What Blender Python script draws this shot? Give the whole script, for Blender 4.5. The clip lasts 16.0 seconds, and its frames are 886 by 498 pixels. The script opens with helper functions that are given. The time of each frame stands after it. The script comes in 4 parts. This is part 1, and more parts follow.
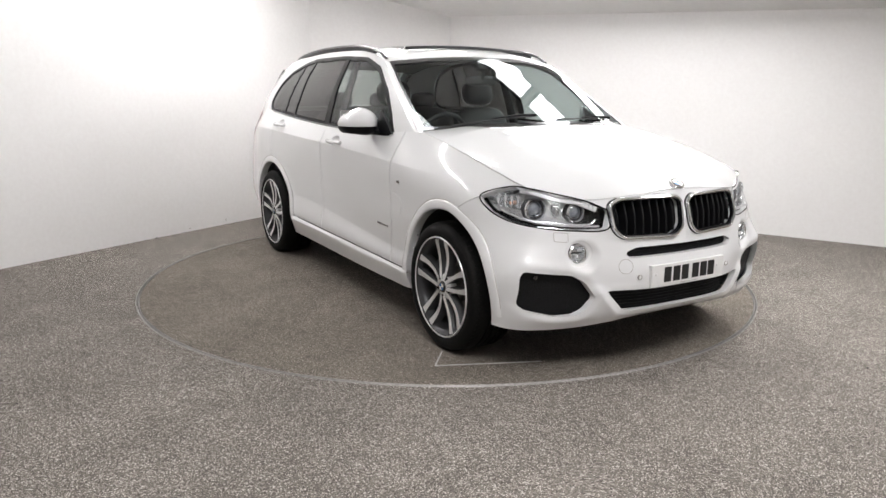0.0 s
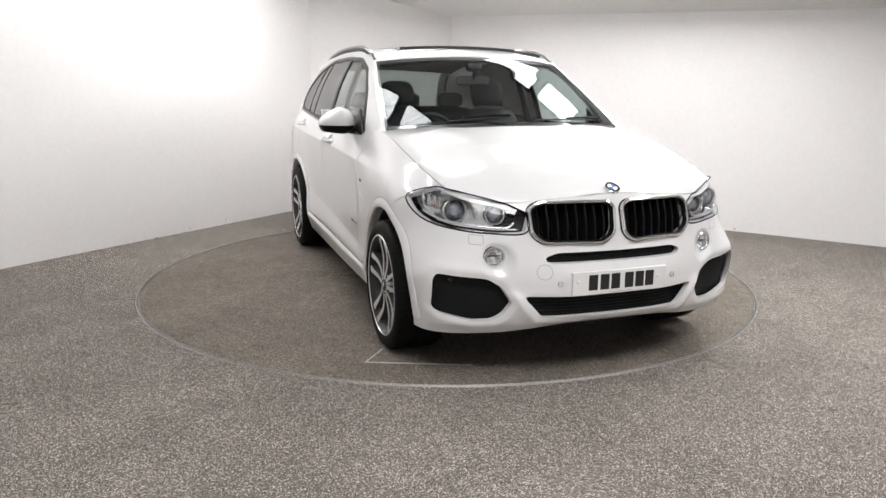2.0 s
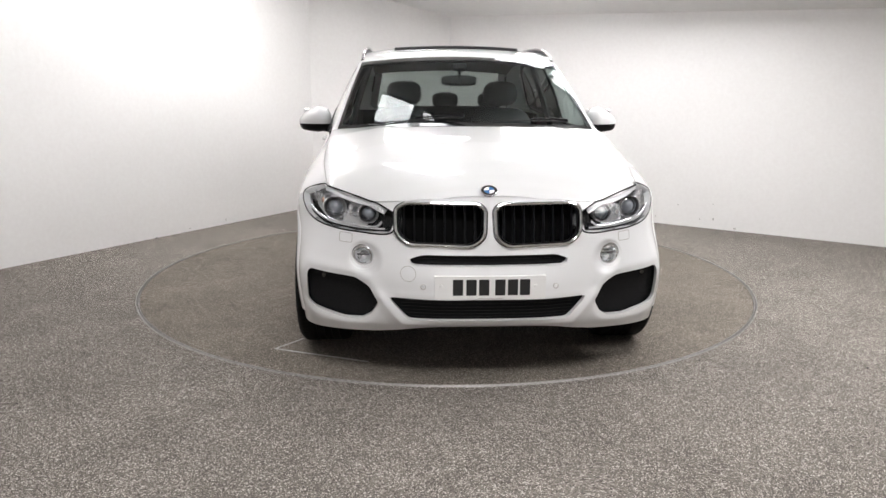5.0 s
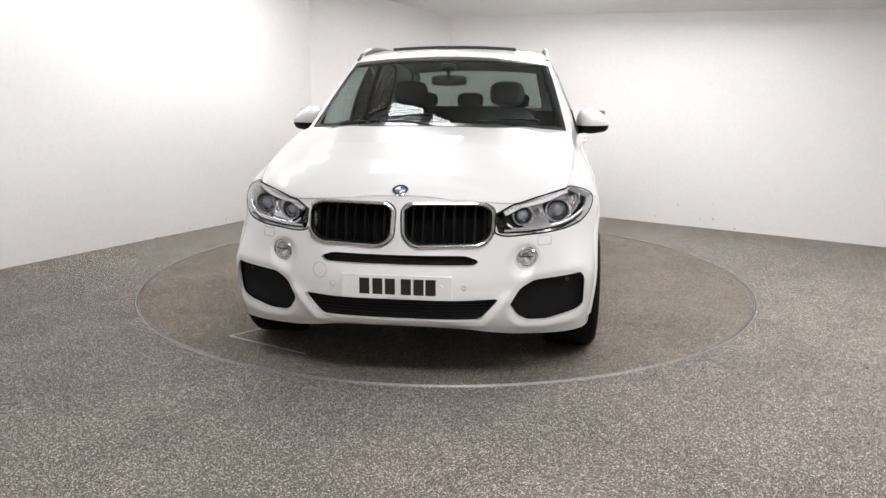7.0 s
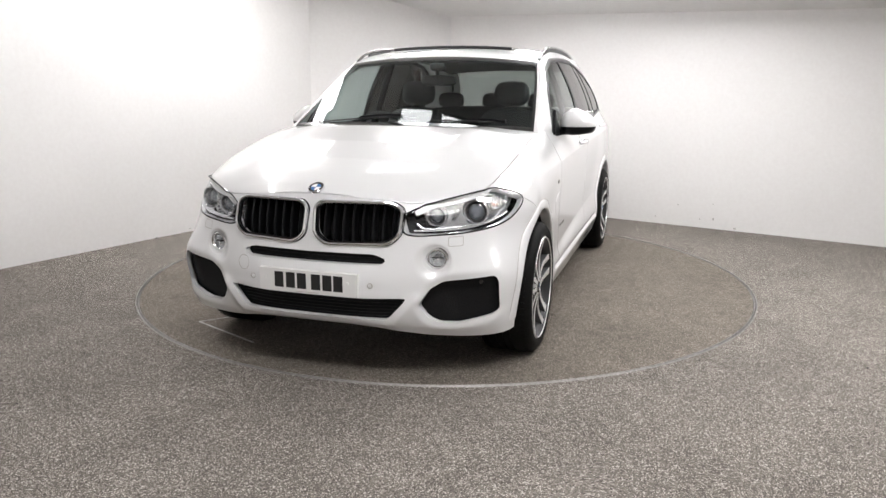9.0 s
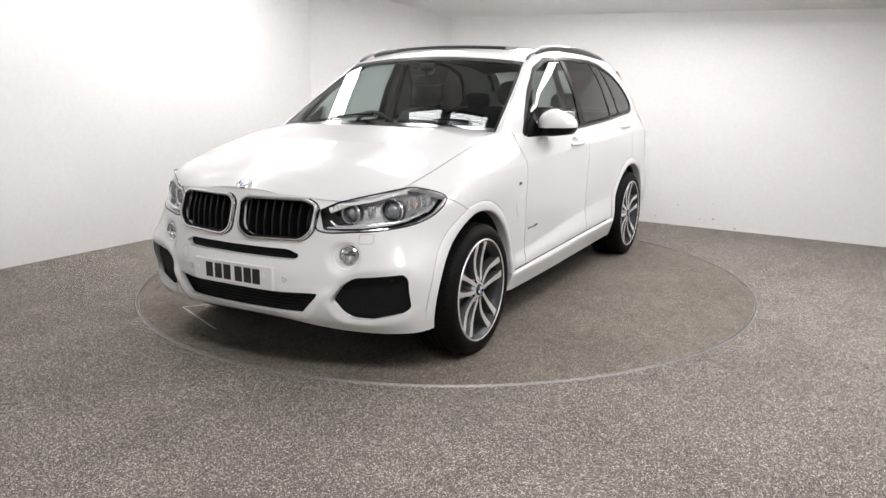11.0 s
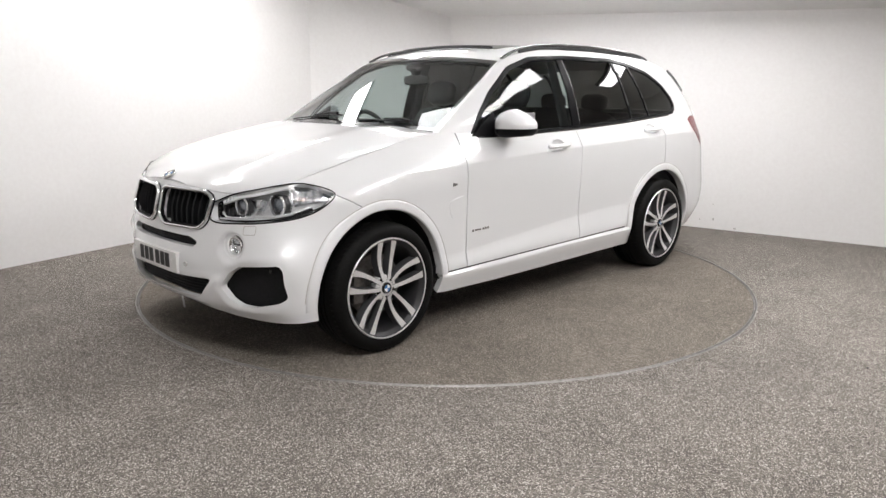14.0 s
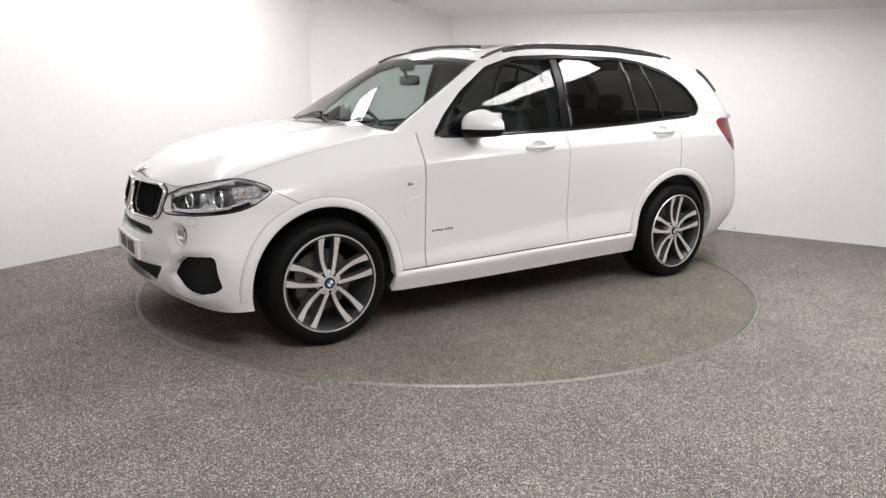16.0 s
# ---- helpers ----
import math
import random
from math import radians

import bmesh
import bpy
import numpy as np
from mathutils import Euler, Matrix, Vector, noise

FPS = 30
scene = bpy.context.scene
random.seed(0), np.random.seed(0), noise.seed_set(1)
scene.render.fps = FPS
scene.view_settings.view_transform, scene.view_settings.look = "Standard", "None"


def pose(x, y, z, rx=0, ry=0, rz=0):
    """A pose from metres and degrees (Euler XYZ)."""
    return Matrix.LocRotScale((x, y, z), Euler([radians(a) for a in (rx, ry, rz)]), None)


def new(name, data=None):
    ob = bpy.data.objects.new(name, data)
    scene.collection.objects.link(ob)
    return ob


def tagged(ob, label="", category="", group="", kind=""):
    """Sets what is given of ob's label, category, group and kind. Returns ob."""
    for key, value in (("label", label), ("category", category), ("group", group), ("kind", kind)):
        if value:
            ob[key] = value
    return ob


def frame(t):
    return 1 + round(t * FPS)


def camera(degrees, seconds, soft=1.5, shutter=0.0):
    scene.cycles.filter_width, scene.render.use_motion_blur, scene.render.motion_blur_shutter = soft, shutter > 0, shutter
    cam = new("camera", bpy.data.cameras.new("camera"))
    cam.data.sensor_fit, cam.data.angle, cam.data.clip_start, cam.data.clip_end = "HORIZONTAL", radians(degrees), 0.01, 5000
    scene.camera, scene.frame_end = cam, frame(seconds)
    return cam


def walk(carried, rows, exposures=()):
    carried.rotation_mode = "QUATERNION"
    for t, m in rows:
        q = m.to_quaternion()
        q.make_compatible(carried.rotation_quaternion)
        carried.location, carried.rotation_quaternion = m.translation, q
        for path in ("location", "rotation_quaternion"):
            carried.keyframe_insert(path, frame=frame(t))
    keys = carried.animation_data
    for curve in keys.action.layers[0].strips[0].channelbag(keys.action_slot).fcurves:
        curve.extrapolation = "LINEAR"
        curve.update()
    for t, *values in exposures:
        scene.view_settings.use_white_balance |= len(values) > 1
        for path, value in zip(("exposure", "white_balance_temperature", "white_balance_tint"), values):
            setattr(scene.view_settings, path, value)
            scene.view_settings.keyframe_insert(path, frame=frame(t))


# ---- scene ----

from mathutils.bvhtree import BVHTree

# ------------------------------------------------------------------ camera
cam = camera(61.94, 16.0)
EYE = pose(0.0, -5.691, 1.446, 90 - 12.40, 0, 0.266) @ pose(0, 0, 0, 0, 0, 0.289)
walk(cam, [(0.0, EYE), (16.0, EYE)])
scene.view_settings.exposure = 0.44

TURN_START, TURN_RATE = -59.36, -5.395      # heading of the car, degrees and degrees per second
CAR_X, CAR_Y = 0.034, 0.058                 # the car's middle, seen from the turntable's axis
TABLE_R = 2.272

# ------------------------------------------------------------------ world
world = bpy.data.worlds.new("world")
scene.world = world
world.use_nodes = True
world.node_tree.nodes["Background"].inputs[0].default_value = (0.9, 0.95, 1.0, 1)
world.node_tree.nodes["Background"].inputs[1].default_value = 0.05


# ------------------------------------------------------------------ materials
def material(name, color=(0.8, 0.8, 0.8), rough=0.5, metal=0.0, coat=0.0, spec=0.5):
    m = bpy.data.materials.new(name)
    m.use_nodes = True
    b = m.node_tree.nodes["Principled BSDF"]
    b.inputs["Base Color"].default_value = (*color, 1)
    b.inputs["Roughness"].default_value = rough
    b.inputs["Metallic"].default_value = metal
    b.inputs["Coat Weight"].default_value = coat
    b.inputs["Coat Roughness"].default_value = 0.04
    b.inputs["Specular IOR Level"].default_value = spec
    return m


def nodes_of(m):
    return m.node_tree.nodes, m.node_tree.links, m.node_tree.nodes["Principled BSDF"]


def grain(m, scale, low, high, bump=0.0, second=None, rough=None, detail=6.0, dist=0.01):
    """Noise-driven colour between two tones, with relief; second: a larger noise (scale, low, high) that multiplies it."""
    n, l, b = nodes_of(m)
    co = n.new("ShaderNodeTexCoord")
    t = n.new("ShaderNodeTexNoise")
    t.inputs["Scale"].default_value, t.inputs["Detail"].default_value = scale, detail
    l.new(co.outputs["Object"], t.inputs["Vector"])
    r = n.new("ShaderNodeValToRGB")
    r.color_ramp.elements[0].position, r.color_ramp.elements[1].position = 0.3, 0.7
    r.color_ramp.elements[0].color, r.color_ramp.elements[1].color = (*low, 1), (*high, 1)
    l.new(t.outputs["Fac"], r.inputs["Fac"])
    out = r.outputs["Color"]
    if second:
        t2 = n.new("ShaderNodeTexNoise")
        t2.inputs["Scale"].default_value, t2.inputs["Detail"].default_value = second[0], 4
        l.new(co.outputs["Object"], t2.inputs["Vector"])
        m2 = n.new("ShaderNodeMapRange")
        m2.inputs["From Min"].default_value, m2.inputs["From Max"].default_value = 0.35, 0.65
        m2.inputs["To Min"].default_value, m2.inputs["To Max"].default_value = second[1], second[2]
        l.new(t2.outputs["Fac"], m2.inputs["Value"])
        mx = n.new("ShaderNodeMix")
        mx.data_type, mx.blend_type = "RGBA", "MULTIPLY"
        mx.inputs["Factor"].default_value = 1
        l.new(out, mx.inputs["A"])
        l.new(m2.outputs["Result"], mx.inputs["B"])
        out = mx.outputs["Result"]
    l.new(out, b.inputs["Base Color"])
    if bump:
        bp = n.new("ShaderNodeBump")
        bp.inputs["Strength"].default_value, bp.inputs["Distance"].default_value = bump, dist
        l.new(t.outputs["Fac"], bp.inputs["Height"])
        l.new(bp.outputs["Normal"], b.inputs["Normal"])
    if rough:
        mr = n.new("ShaderNodeMapRange")
        mr.inputs["To Min"].default_value, mr.inputs["To Max"].default_value = rough
        l.new(t.outputs["Fac"], mr.inputs["Value"])
        l.new(mr.outputs["Result"], b.inputs["Roughness"])
    return m


def glass(name, tint, ior=1.5):
    """A thin pane: tinted see-through with a mirror gloss on top."""
    m = bpy.data.materials.new(name)
    m.use_nodes = True
    n, l = m.node_tree.nodes, m.node_tree.links
    n.remove(n["Principled BSDF"])
    t, g, f, mx = n.new("ShaderNodeBsdfTransparent"), n.new("ShaderNodeBsdfGlossy"), n.new("ShaderNodeLayerWeight"), n.new("ShaderNodeMixShader")
    t.inputs["Color"].default_value = (*tint, 1)
    g.inputs["Roughness"].default_value = 0.01
    f.inputs["Blend"].default_value = 0.5
    pw, ad = n.new("ShaderNodeMath"), n.new("ShaderNodeMath")
    pw.operation, ad.operation = "POWER", "MULTIPLY_ADD"
    pw.inputs[1].default_value = 5.0
    base = ((ior - 1) / (ior + 1)) ** 2
    ad.inputs[1].default_value, ad.inputs[2].default_value = 1 - base, base
    l.new(f.outputs["Facing"], pw.inputs[0])
    l.new(pw.outputs[0], ad.inputs[0])
    l.new(ad.outputs[0], mx.inputs[0])
    l.new(t.outputs[0], mx.inputs[1])
    l.new(g.outputs[0], mx.inputs[2])
    l.new(mx.outputs[0], n["Material Output"].inputs["Surface"])
    return m


def glow(name, color, strength):
    m = bpy.data.materials.new(name)
    m.use_nodes = True
    n, l = m.node_tree.nodes, m.node_tree.links
    n.remove(n["Principled BSDF"])
    e = n.new("ShaderNodeEmission")
    e.inputs["Color"].default_value, e.inputs["Strength"].default_value = (*color, 1), strength
    l.new(e.outputs[0], n["Material Output"].inputs["Surface"])
    return m


def carpet(name, dark, light, speck):
    """Short cut-pile carpet: cells of mixed tone, a few pale flecks, wear in broad patches."""
    m = material(name, light, 0.95, spec=0.1)
    n, l, b = nodes_of(m)
    co = n.new("ShaderNodeTexCoord")
    cell = n.new("ShaderNodeTexVoronoi")
    cell.inputs["Scale"].default_value = 265.0
    l.new(co.outputs["Object"], cell.inputs["Vector"])
    bw = n.new("ShaderNodeSeparateColor")
    l.new(cell.outputs["Color"], bw.inputs["Color"])
    ramp = n.new("ShaderNodeValToRGB")
    ramp.color_ramp.elements[0].position, ramp.color_ramp.elements[1].position = 0.0, 0.82
    ramp.color_ramp.elements[0].color, ramp.color_ramp.elements[1].color = (*dark, 1), (*light, 1)
    e = ramp.color_ramp.elements.new(0.92)
    e.color = (*speck, 1)
    l.new(bw.outputs["Red"], ramp.inputs["Fac"])
    out = ramp.outputs["Color"]
    for scale, lo, hi, detail in ((70.0, 0.86, 1.14, 3), (9.0, 0.93, 1.07, 4), (2.3, 0.90, 1.10, 4), (0.5, 0.90, 1.10, 2)):
        t = n.new("ShaderNodeTexNoise")
        t.inputs["Scale"].default_value, t.inputs["Detail"].default_value = scale, detail
        l.new(co.outputs["Object"], t.inputs["Vector"])
        r = n.new("ShaderNodeMapRange")
        r.inputs["From Min"].default_value, r.inputs["From Max"].default_value = 0.3, 0.7
        r.inputs["To Min"].default_value, r.inputs["To Max"].default_value = lo, hi
        l.new(t.outputs["Fac"], r.inputs["Value"])
        mx = n.new("ShaderNodeMix")
        mx.data_type, mx.blend_type = "RGBA", "MULTIPLY"
        mx.inputs["Factor"].default_value = 1
        l.new(out, mx.inputs["A"])
        l.new(r.outputs["Result"], mx.inputs["B"])
        out = mx.outputs["Result"]
    l.new(out, b.inputs["Base Color"])
    bp = n.new("ShaderNodeBump")
    bp.inputs["Strength"].default_value, bp.inputs["Distance"].default_value = 0.5, 0.004
    l.new(bw.outputs["Green"], bp.inputs["Height"])
    l.new(bp.outputs["Normal"], b.inputs["Normal"])
    return m


M = {}
M["paint"] = material("white_paint", (0.765, 0.77, 0.775), 0.28, coat=1.0)
M["wall"] = grain(material("wall_paint", rough=0.75, spec=0.2), 30.0, (0.825, 0.813, 0.805), (0.855, 0.847, 0.84), bump=0.04, second=(0.7, 0.97, 1.02))
M["ceiling"] = grain(material("ceiling_paint", rough=0.85, spec=0.2), 20.0, (0.78, 0.775, 0.765), (0.81, 0.805, 0.795), second=(0.6, 0.97, 1.02))
M["carpet"] = carpet("fleck_carpet", (0.062, 0.055, 0.048), (0.244, 0.220, 0.195), (0.60, 0.565, 0.52))
M["table"] = carpet("table_carpet", (0.082, 0.071, 0.059), (0.212, 0.188, 0.160), (0.42, 0.385, 0.335))
M["steel"] = grain(material("worn_steel", rough=0.5, metal=0.8), 60.0, (0.22, 0.215, 0.20), (0.43, 0.42, 0.40), rough=(0.4, 0.65))
# near-black: the shade of deep recesses put into the colour
M["gap"] = material("dark_gap", (0.006, 0.006, 0.006), 0.9, spec=0.1)
M["mesh_black"] = grain(material("black_mesh", rough=0.6, spec=0.2), 160.0, (0.004, 0.004, 0.004), (0.010, 0.010, 0.011), bump=0.3)
M["mark"] = grain(material("tape", rough=0.6), 40.0, (0.32, 0.31, 0.29), (0.52, 0.51, 0.49))
M["black"] = material("black_gloss", (0.012, 0.012, 0.013), 0.18, coat=0.6)
M["plastic"] = grain(material("black_plastic", rough=0.55), 120.0, (0.012, 0.012, 0.013), (0.022, 0.022, 0.024), bump=0.15)
M["rubber"] = grain(material("tyre_rubber", rough=0.6, spec=0.12), 80.0, (0.003, 0.003, 0.003), (0.007, 0.0068, 0.0065), bump=0.1)
M["trim_black"] = material("satin_black", (0.006, 0.006, 0.007), 0.3, spec=0.10)
M["slat"] = material("slat_black", (0.007, 0.007, 0.008), 0.35, spec=0.3)
M["chrome"] = material("chrome", (0.80, 0.81, 0.82), 0.08, metal=1.0)
M["alloy"] = grain(material("machined_alloy", rough=0.3, metal=0.6), 90.0, (0.78, 0.78, 0.78), (0.88, 0.88, 0.88), rough=(0.24, 0.38))
M["alloy_dark"] = material("grey_alloy", (0.07, 0.07, 0.073), 0.42, metal=0.5)
M["barrel"] = material("dark_barrel", (0.035, 0.035, 0.037), 0.4, metal=0.3)
M["iron"] = grain(material("brake_iron", rough=0.5, metal=0.8), 50.0, (0.16, 0.15, 0.14), (0.26, 0.25, 0.24))
M["screen_glass"] = glass("windscreen_glass", (0.62, 0.68, 0.67))
M["side_glass"] = glass("door_glass", (0.66, 0.73, 0.72))
M["rear_glass"] = glass("tailgate_glass", (0.40, 0.43, 0.41))
M["privacy_glass"] = glass("privacy_glass", (0.055, 0.053, 0.05))
M["lens"] = glass("lamp_lens", (0.93, 0.94, 0.95), 1.42)
M["leather"] = grain(material("black_leather", rough=0.5), 150.0, (0.024, 0.025, 0.027), (0.040, 0.041, 0.044), bump=0.03)
M["trim_grey"] = grain(material("dark_trim", rough=0.7), 90.0, (0.022, 0.023, 0.025), (0.038, 0.040, 0.042), bump=0.1)
M["headlining"] = grain(material("headlining", rough=0.95), 90.0, (0.12, 0.12, 0.12), (0.17, 0.17, 0.17))
M["reflector"] = material("lamp_silver", (0.93, 0.94, 0.95), 0.16, metal=0.75)
M["amber"] = material("amber_lens", (0.78, 0.46, 0.34), 0.25)
M["red"] = material("red_lens", (0.17, 0.008, 0.012), 0.25, coat=0.1)
M["plate"] = material("plate_white", (0.78, 0.78, 0.77), 0.35, coat=0.3)
M["ink"] = material("plate_black", (0.012, 0.012, 0.012), 0.5)
M["blue"] = material("badge_blue", (0.07, 0.19, 0.42), 0.25, coat=0.5)
M["badge_white"] = material("badge_white", (0.8, 0.8, 0.8), 0.3)
M["bulb"] = material("projector_lens", (0.25, 0.27, 0.30), 0.04, coat=1.0)
M["mirror"] = material("mirror_glass", (0.85, 0.86, 0.88), 0.02, metal=1.0)
M["lamp"] = glow("lamp_diffuser", (0.97, 0.99, 1.0), 12.0)
M["lamp_mid"] = glow("middle_lamp_diffuser", (1.0, 0.975, 0.975), 20.0)
# for panels added as fill, with no known source
M["lamp_fill"] = glow("wide_lamp_diffuser", (1.0, 0.975, 0.98), 16.0)
M["scuff"] = material("scuff_grey", (0.42, 0.40, 0.38), 0.8)


# ------------------------------------------------------------------ mesh helpers
def link_mesh(name, verts, faces, mat, parent=None, label="", smooth=True):
    me = bpy.data.meshes.new(name)
    me.from_pydata([tuple(float(c) for c in v) for v in verts], [], [tuple(int(i) for i in f) for f in faces])
    bm = bmesh.new()
    bm.from_mesh(me)
    bmesh.ops.remove_doubles(bm, verts=bm.verts, dist=0.0003)
    bmesh.ops.dissolve_degenerate(bm, edges=bm.edges, dist=0.0001)
    bm.to_mesh(me)
    bm.free()
    for p in me.polygons:
        p.use_smooth = smooth
    me.materials.append(M[mat])
    ob = new(name, me)
    if parent is not None:
        ob.parent = parent
    if label:
        ob["label"] = label
    return ob


def part(name, bm, mat, parent, label="", smooth=True):
    me = bpy.data.meshes.new(name)
    bmesh.ops.recalc_face_normals(bm, faces=bm.faces)
    bm.to_mesh(me)
    bm.free()
    for p in me.polygons:
        p.use_smooth = smooth
    me.materials.append(M[mat])
    if smooth:
        me.set_sharp_from_angle(angle=radians(38))
    ob = new(name, me)
    if parent is not None:
        ob.parent = parent
    if label:
        ob["label"] = label
    return ob


def box(sx, sy, sz, at=(0, 0, 0), bevel=0.0, seg=2, turn=None):
    bm = bmesh.new()
    bmesh.ops.create_cube(bm, size=1)
    bmesh.ops.scale(bm, vec=(sx, sy, sz), verts=bm.verts)
    if bevel:
        bmesh.ops.bevel(bm, geom=bm.edges[:], offset=bevel, segments=seg, affect="EDGES", profile=0.5)
    m = Matrix.Translation(at) @ (turn.to_4x4() if turn else Matrix())
    bmesh.ops.transform(bm, matrix=m, verts=bm.verts)
    return bm


def merge(*bms):
    a = bms[0]
    for b in bms[1:]:
        me = bpy.data.meshes.new("tmp")
        b.to_mesh(me)
        b.free()
        a.from_mesh(me)
        bpy.data.meshes.remove(me)
    return a


def lathe(profile, seg=48, axis="y", at=(0, 0, 0), closed=False):
    """Turns (radius, along) points round an axis."""
    bm = bmesh.new()
    rings = []
    for i in range(seg):
        a = 2 * math.pi * i / seg
        c, s = math.cos(a), math.sin(a)
        row = []
        for r, h in profile:
            p = {"y": (r * c, h, r * s), "z": (r * c, r * s, h), "x": (h, r * c, r * s)}[axis]
            row.append(bm.verts.new((p[0] + at[0], p[1] + at[1], p[2] + at[2])))
        rings.append(row)
    k = len(profile)
    for i in range(seg):
        a, b = rings[i], rings[(i + 1) % seg]
        for j in range(k if closed else k - 1):
            bm.faces.new((a[j], a[(j + 1) % k], b[(j + 1) % k], b[j]))
    bmesh.ops.remove_doubles(bm, verts=bm.verts, dist=1e-5)
    return bm


def tube(points, radius, seg=10, flat=1.0, cap=True):
    """A round or flattened bar along points."""
    bm = bmesh.new()
    pts = [Vector(p) for p in points]
    rows = []
    for i, p in enumerate(pts):
        d = (pts[min(i + 1, len(pts) - 1)] - pts[max(i - 1, 0)]).normalized()
        up = Vector((0, 0, 1)) if abs(d.z) < 0.9 else Vector((0, 1, 0))
        side = d.cross(up).normalized()
        up = side.cross(d).normalized()
        r = radius[i] if isinstance(radius, (list, tuple)) else radius
        rows.append([bm.verts.new(p + side * math.cos(2 * math.pi * k / seg) * r + up * math.sin(2 * math.pi * k / seg) * r * flat) for k in range(seg)])
    for a, b in zip(rows, rows[1:]):
        for k in range(seg):
            bm.faces.new((a[k], a[(k + 1) % seg], b[(k + 1) % seg], b[k]))
    if cap:
        bm.faces.new(rows[0][::-1])
        bm.faces.new(rows[-1])
    return bm


def flat_shape(outline, thick, to3d, bevel=0.0):
    """A plate of the given 2D outline; to3d maps (a, b, depth) to space."""
    bm = bmesh.new()
    lo = [bm.verts.new(to3d(a, b, 0.0)) for a, b in outline]
    hi = [bm.verts.new(to3d(a, b, thick)) for a, b in outline]
    bm.faces.new(lo[::-1])
    bm.faces.new(hi)
    n = len(outline)
    for i in range(n):
        bm.faces.new((lo[i], lo[(i + 1) % n], hi[(i + 1) % n], hi[i]))
    if bevel:
        bmesh.ops.bevel(bm, geom=[e for e in bm.edges if all(v in set(hi) for v in e.verts)], offset=bevel, segments=2, affect="EDGES", profile=0.5)
    return bm


def rounded(poly, radius=0.03, steps=5):
    """A closed outline with its corners rounded."""
    out = []
    n = len(poly)
    for i in range(n):
        p0, p, p1 = (np.array(poly[k % n], float) for k in (i - 1, i, i + 1))
        a, b = p0 - p, p1 - p
        r = min(radius, 0.45 * np.hypot(*a), 0.45 * np.hypot(*b))
        a, b = p + a / np.hypot(*a) * r, p + b / np.hypot(*b) * r
        for t in np.linspace(0, 1, steps):
            out.append(tuple((1 - t) ** 2 * a + 2 * t * (1 - t) * p + t * t * b))
    return out


def hermite(pts, ts, t):
    """Smooth curve through pts (rows) at parameters ts, taken at t."""
    pts, ts, t = np.asarray(pts, float), np.asarray(ts, float), np.asarray(t, float)
    d = np.diff(ts)
    slope = np.diff(pts, axis=0) / d[:, None]
    m = np.empty_like(pts)
    m[0], m[-1] = slope[0], slope[-1]
    w = (d[1:] / (d[1:] + d[:-1]))[:, None]
    m[1:-1] = w * slope[:-1] + (1 - w) * slope[1:]
    i = np.clip(np.searchsorted(ts, t, side="right") - 1, 0, len(ts) - 2)
    h = d[i]
    s = ((t - ts[i]) / h)[:, None]
    h = h[:, None]
    return ((2 * s**3 - 3 * s**2 + 1) * pts[i] + (s**3 - 2 * s**2 + s) * h * m[i] + (-2 * s**3 + 3 * s**2) * pts[i + 1] + (s**3 - s**2) * h * m[i + 1])


def blob(rx, ry, rz, at, power=3.0, seg=20):
    """A rounded-box form."""
    bm = bmesh.new()
    bmesh.ops.create_uvsphere(bm, u_segments=seg * 2, v_segments=seg, radius=1)
    for v in bm.verts:
        k_ = sum(abs(c) ** power for c in v.co) ** (-1 / power)
        v.co = Vector((v.co.x * k_ * rx + at[0], v.co.y * k_ * ry + at[1], v.co.z * k_ * rz + at[2]))
    return bm


def inside(poly, a, b):
    """Signed distance of the points (a, b) to a closed outline, below zero inside."""
    p = np.asarray(poly, float)
    q = np.roll(p, -1, axis=0)
    best, odd = np.full(a.shape, 1e9), np.zeros(a.shape, bool)
    for (x0, y0), (x1, y1) in zip(p, q):
        dx, dy = x1 - x0, y1 - y0
        k = np.clip(((a - x0) * dx + (b - y0) * dy) / (dx * dx + dy * dy + 1e-12), 0, 1)
        best = np.minimum(best, np.hypot(a - x0 - k * dx, b - y0 - k * dy))
        if y0 != y1:
            odd ^= ((y0 > b) != (y1 > b)) & (a < (x1 - x0) * (b - y0) / (y1 - y0) + x0)
    return np.where(odd, -best, best)


def split(mesh, g):
    """Cuts a triangle mesh along g = 0; returns the part with g < 0 and the part with g > 0."""
    v, f = mesh
    g = np.where(np.abs(g) < 1e-6, 1e-6, g)
    neg = g < 0
    c = neg[f].sum(axis=1)
    extra, made = [], {}

    def mid(a, b):
        key = (a, b) if a < b else (b, a)
        if key not in made:
            k = g[a] / (g[a] - g[b])
            made[key] = len(v) + len(extra)
            extra.append(v[a] + k * (v[b] - v[a]))
        return made[key]

    fn, fp = [f[c == 3]], [f[c == 0]]
    ln, lp = [], []
    for tri in f[(c == 1) | (c == 2)]:
        tri = [int(i) for i in tri]
        lone = neg[tri].sum() == 1
        k = [i for i in range(3) if neg[tri[i]] == lone][0]
        a, b, e = tri[k], tri[(k + 1) % 3], tri[(k + 2) % 3]
        ab, ea = mid(a, b), mid(e, a)
        one, two = (ln, lp) if lone else (lp, ln)
        one.append((a, ab, ea))
        two += [(ab, b, e), (ab, e, ea)]
    allv = np.vstack([v, np.array(extra)]) if extra else v
    res = []
    for base, more in ((fn, ln), (fp, lp)):
        ff = np.vstack([base[0], np.array(more, int).reshape(-1, 3)])
        used, inv = np.unique(ff, return_inverse=True)
        res.append((allv[used], inv.reshape(-1, 3)))
    return res


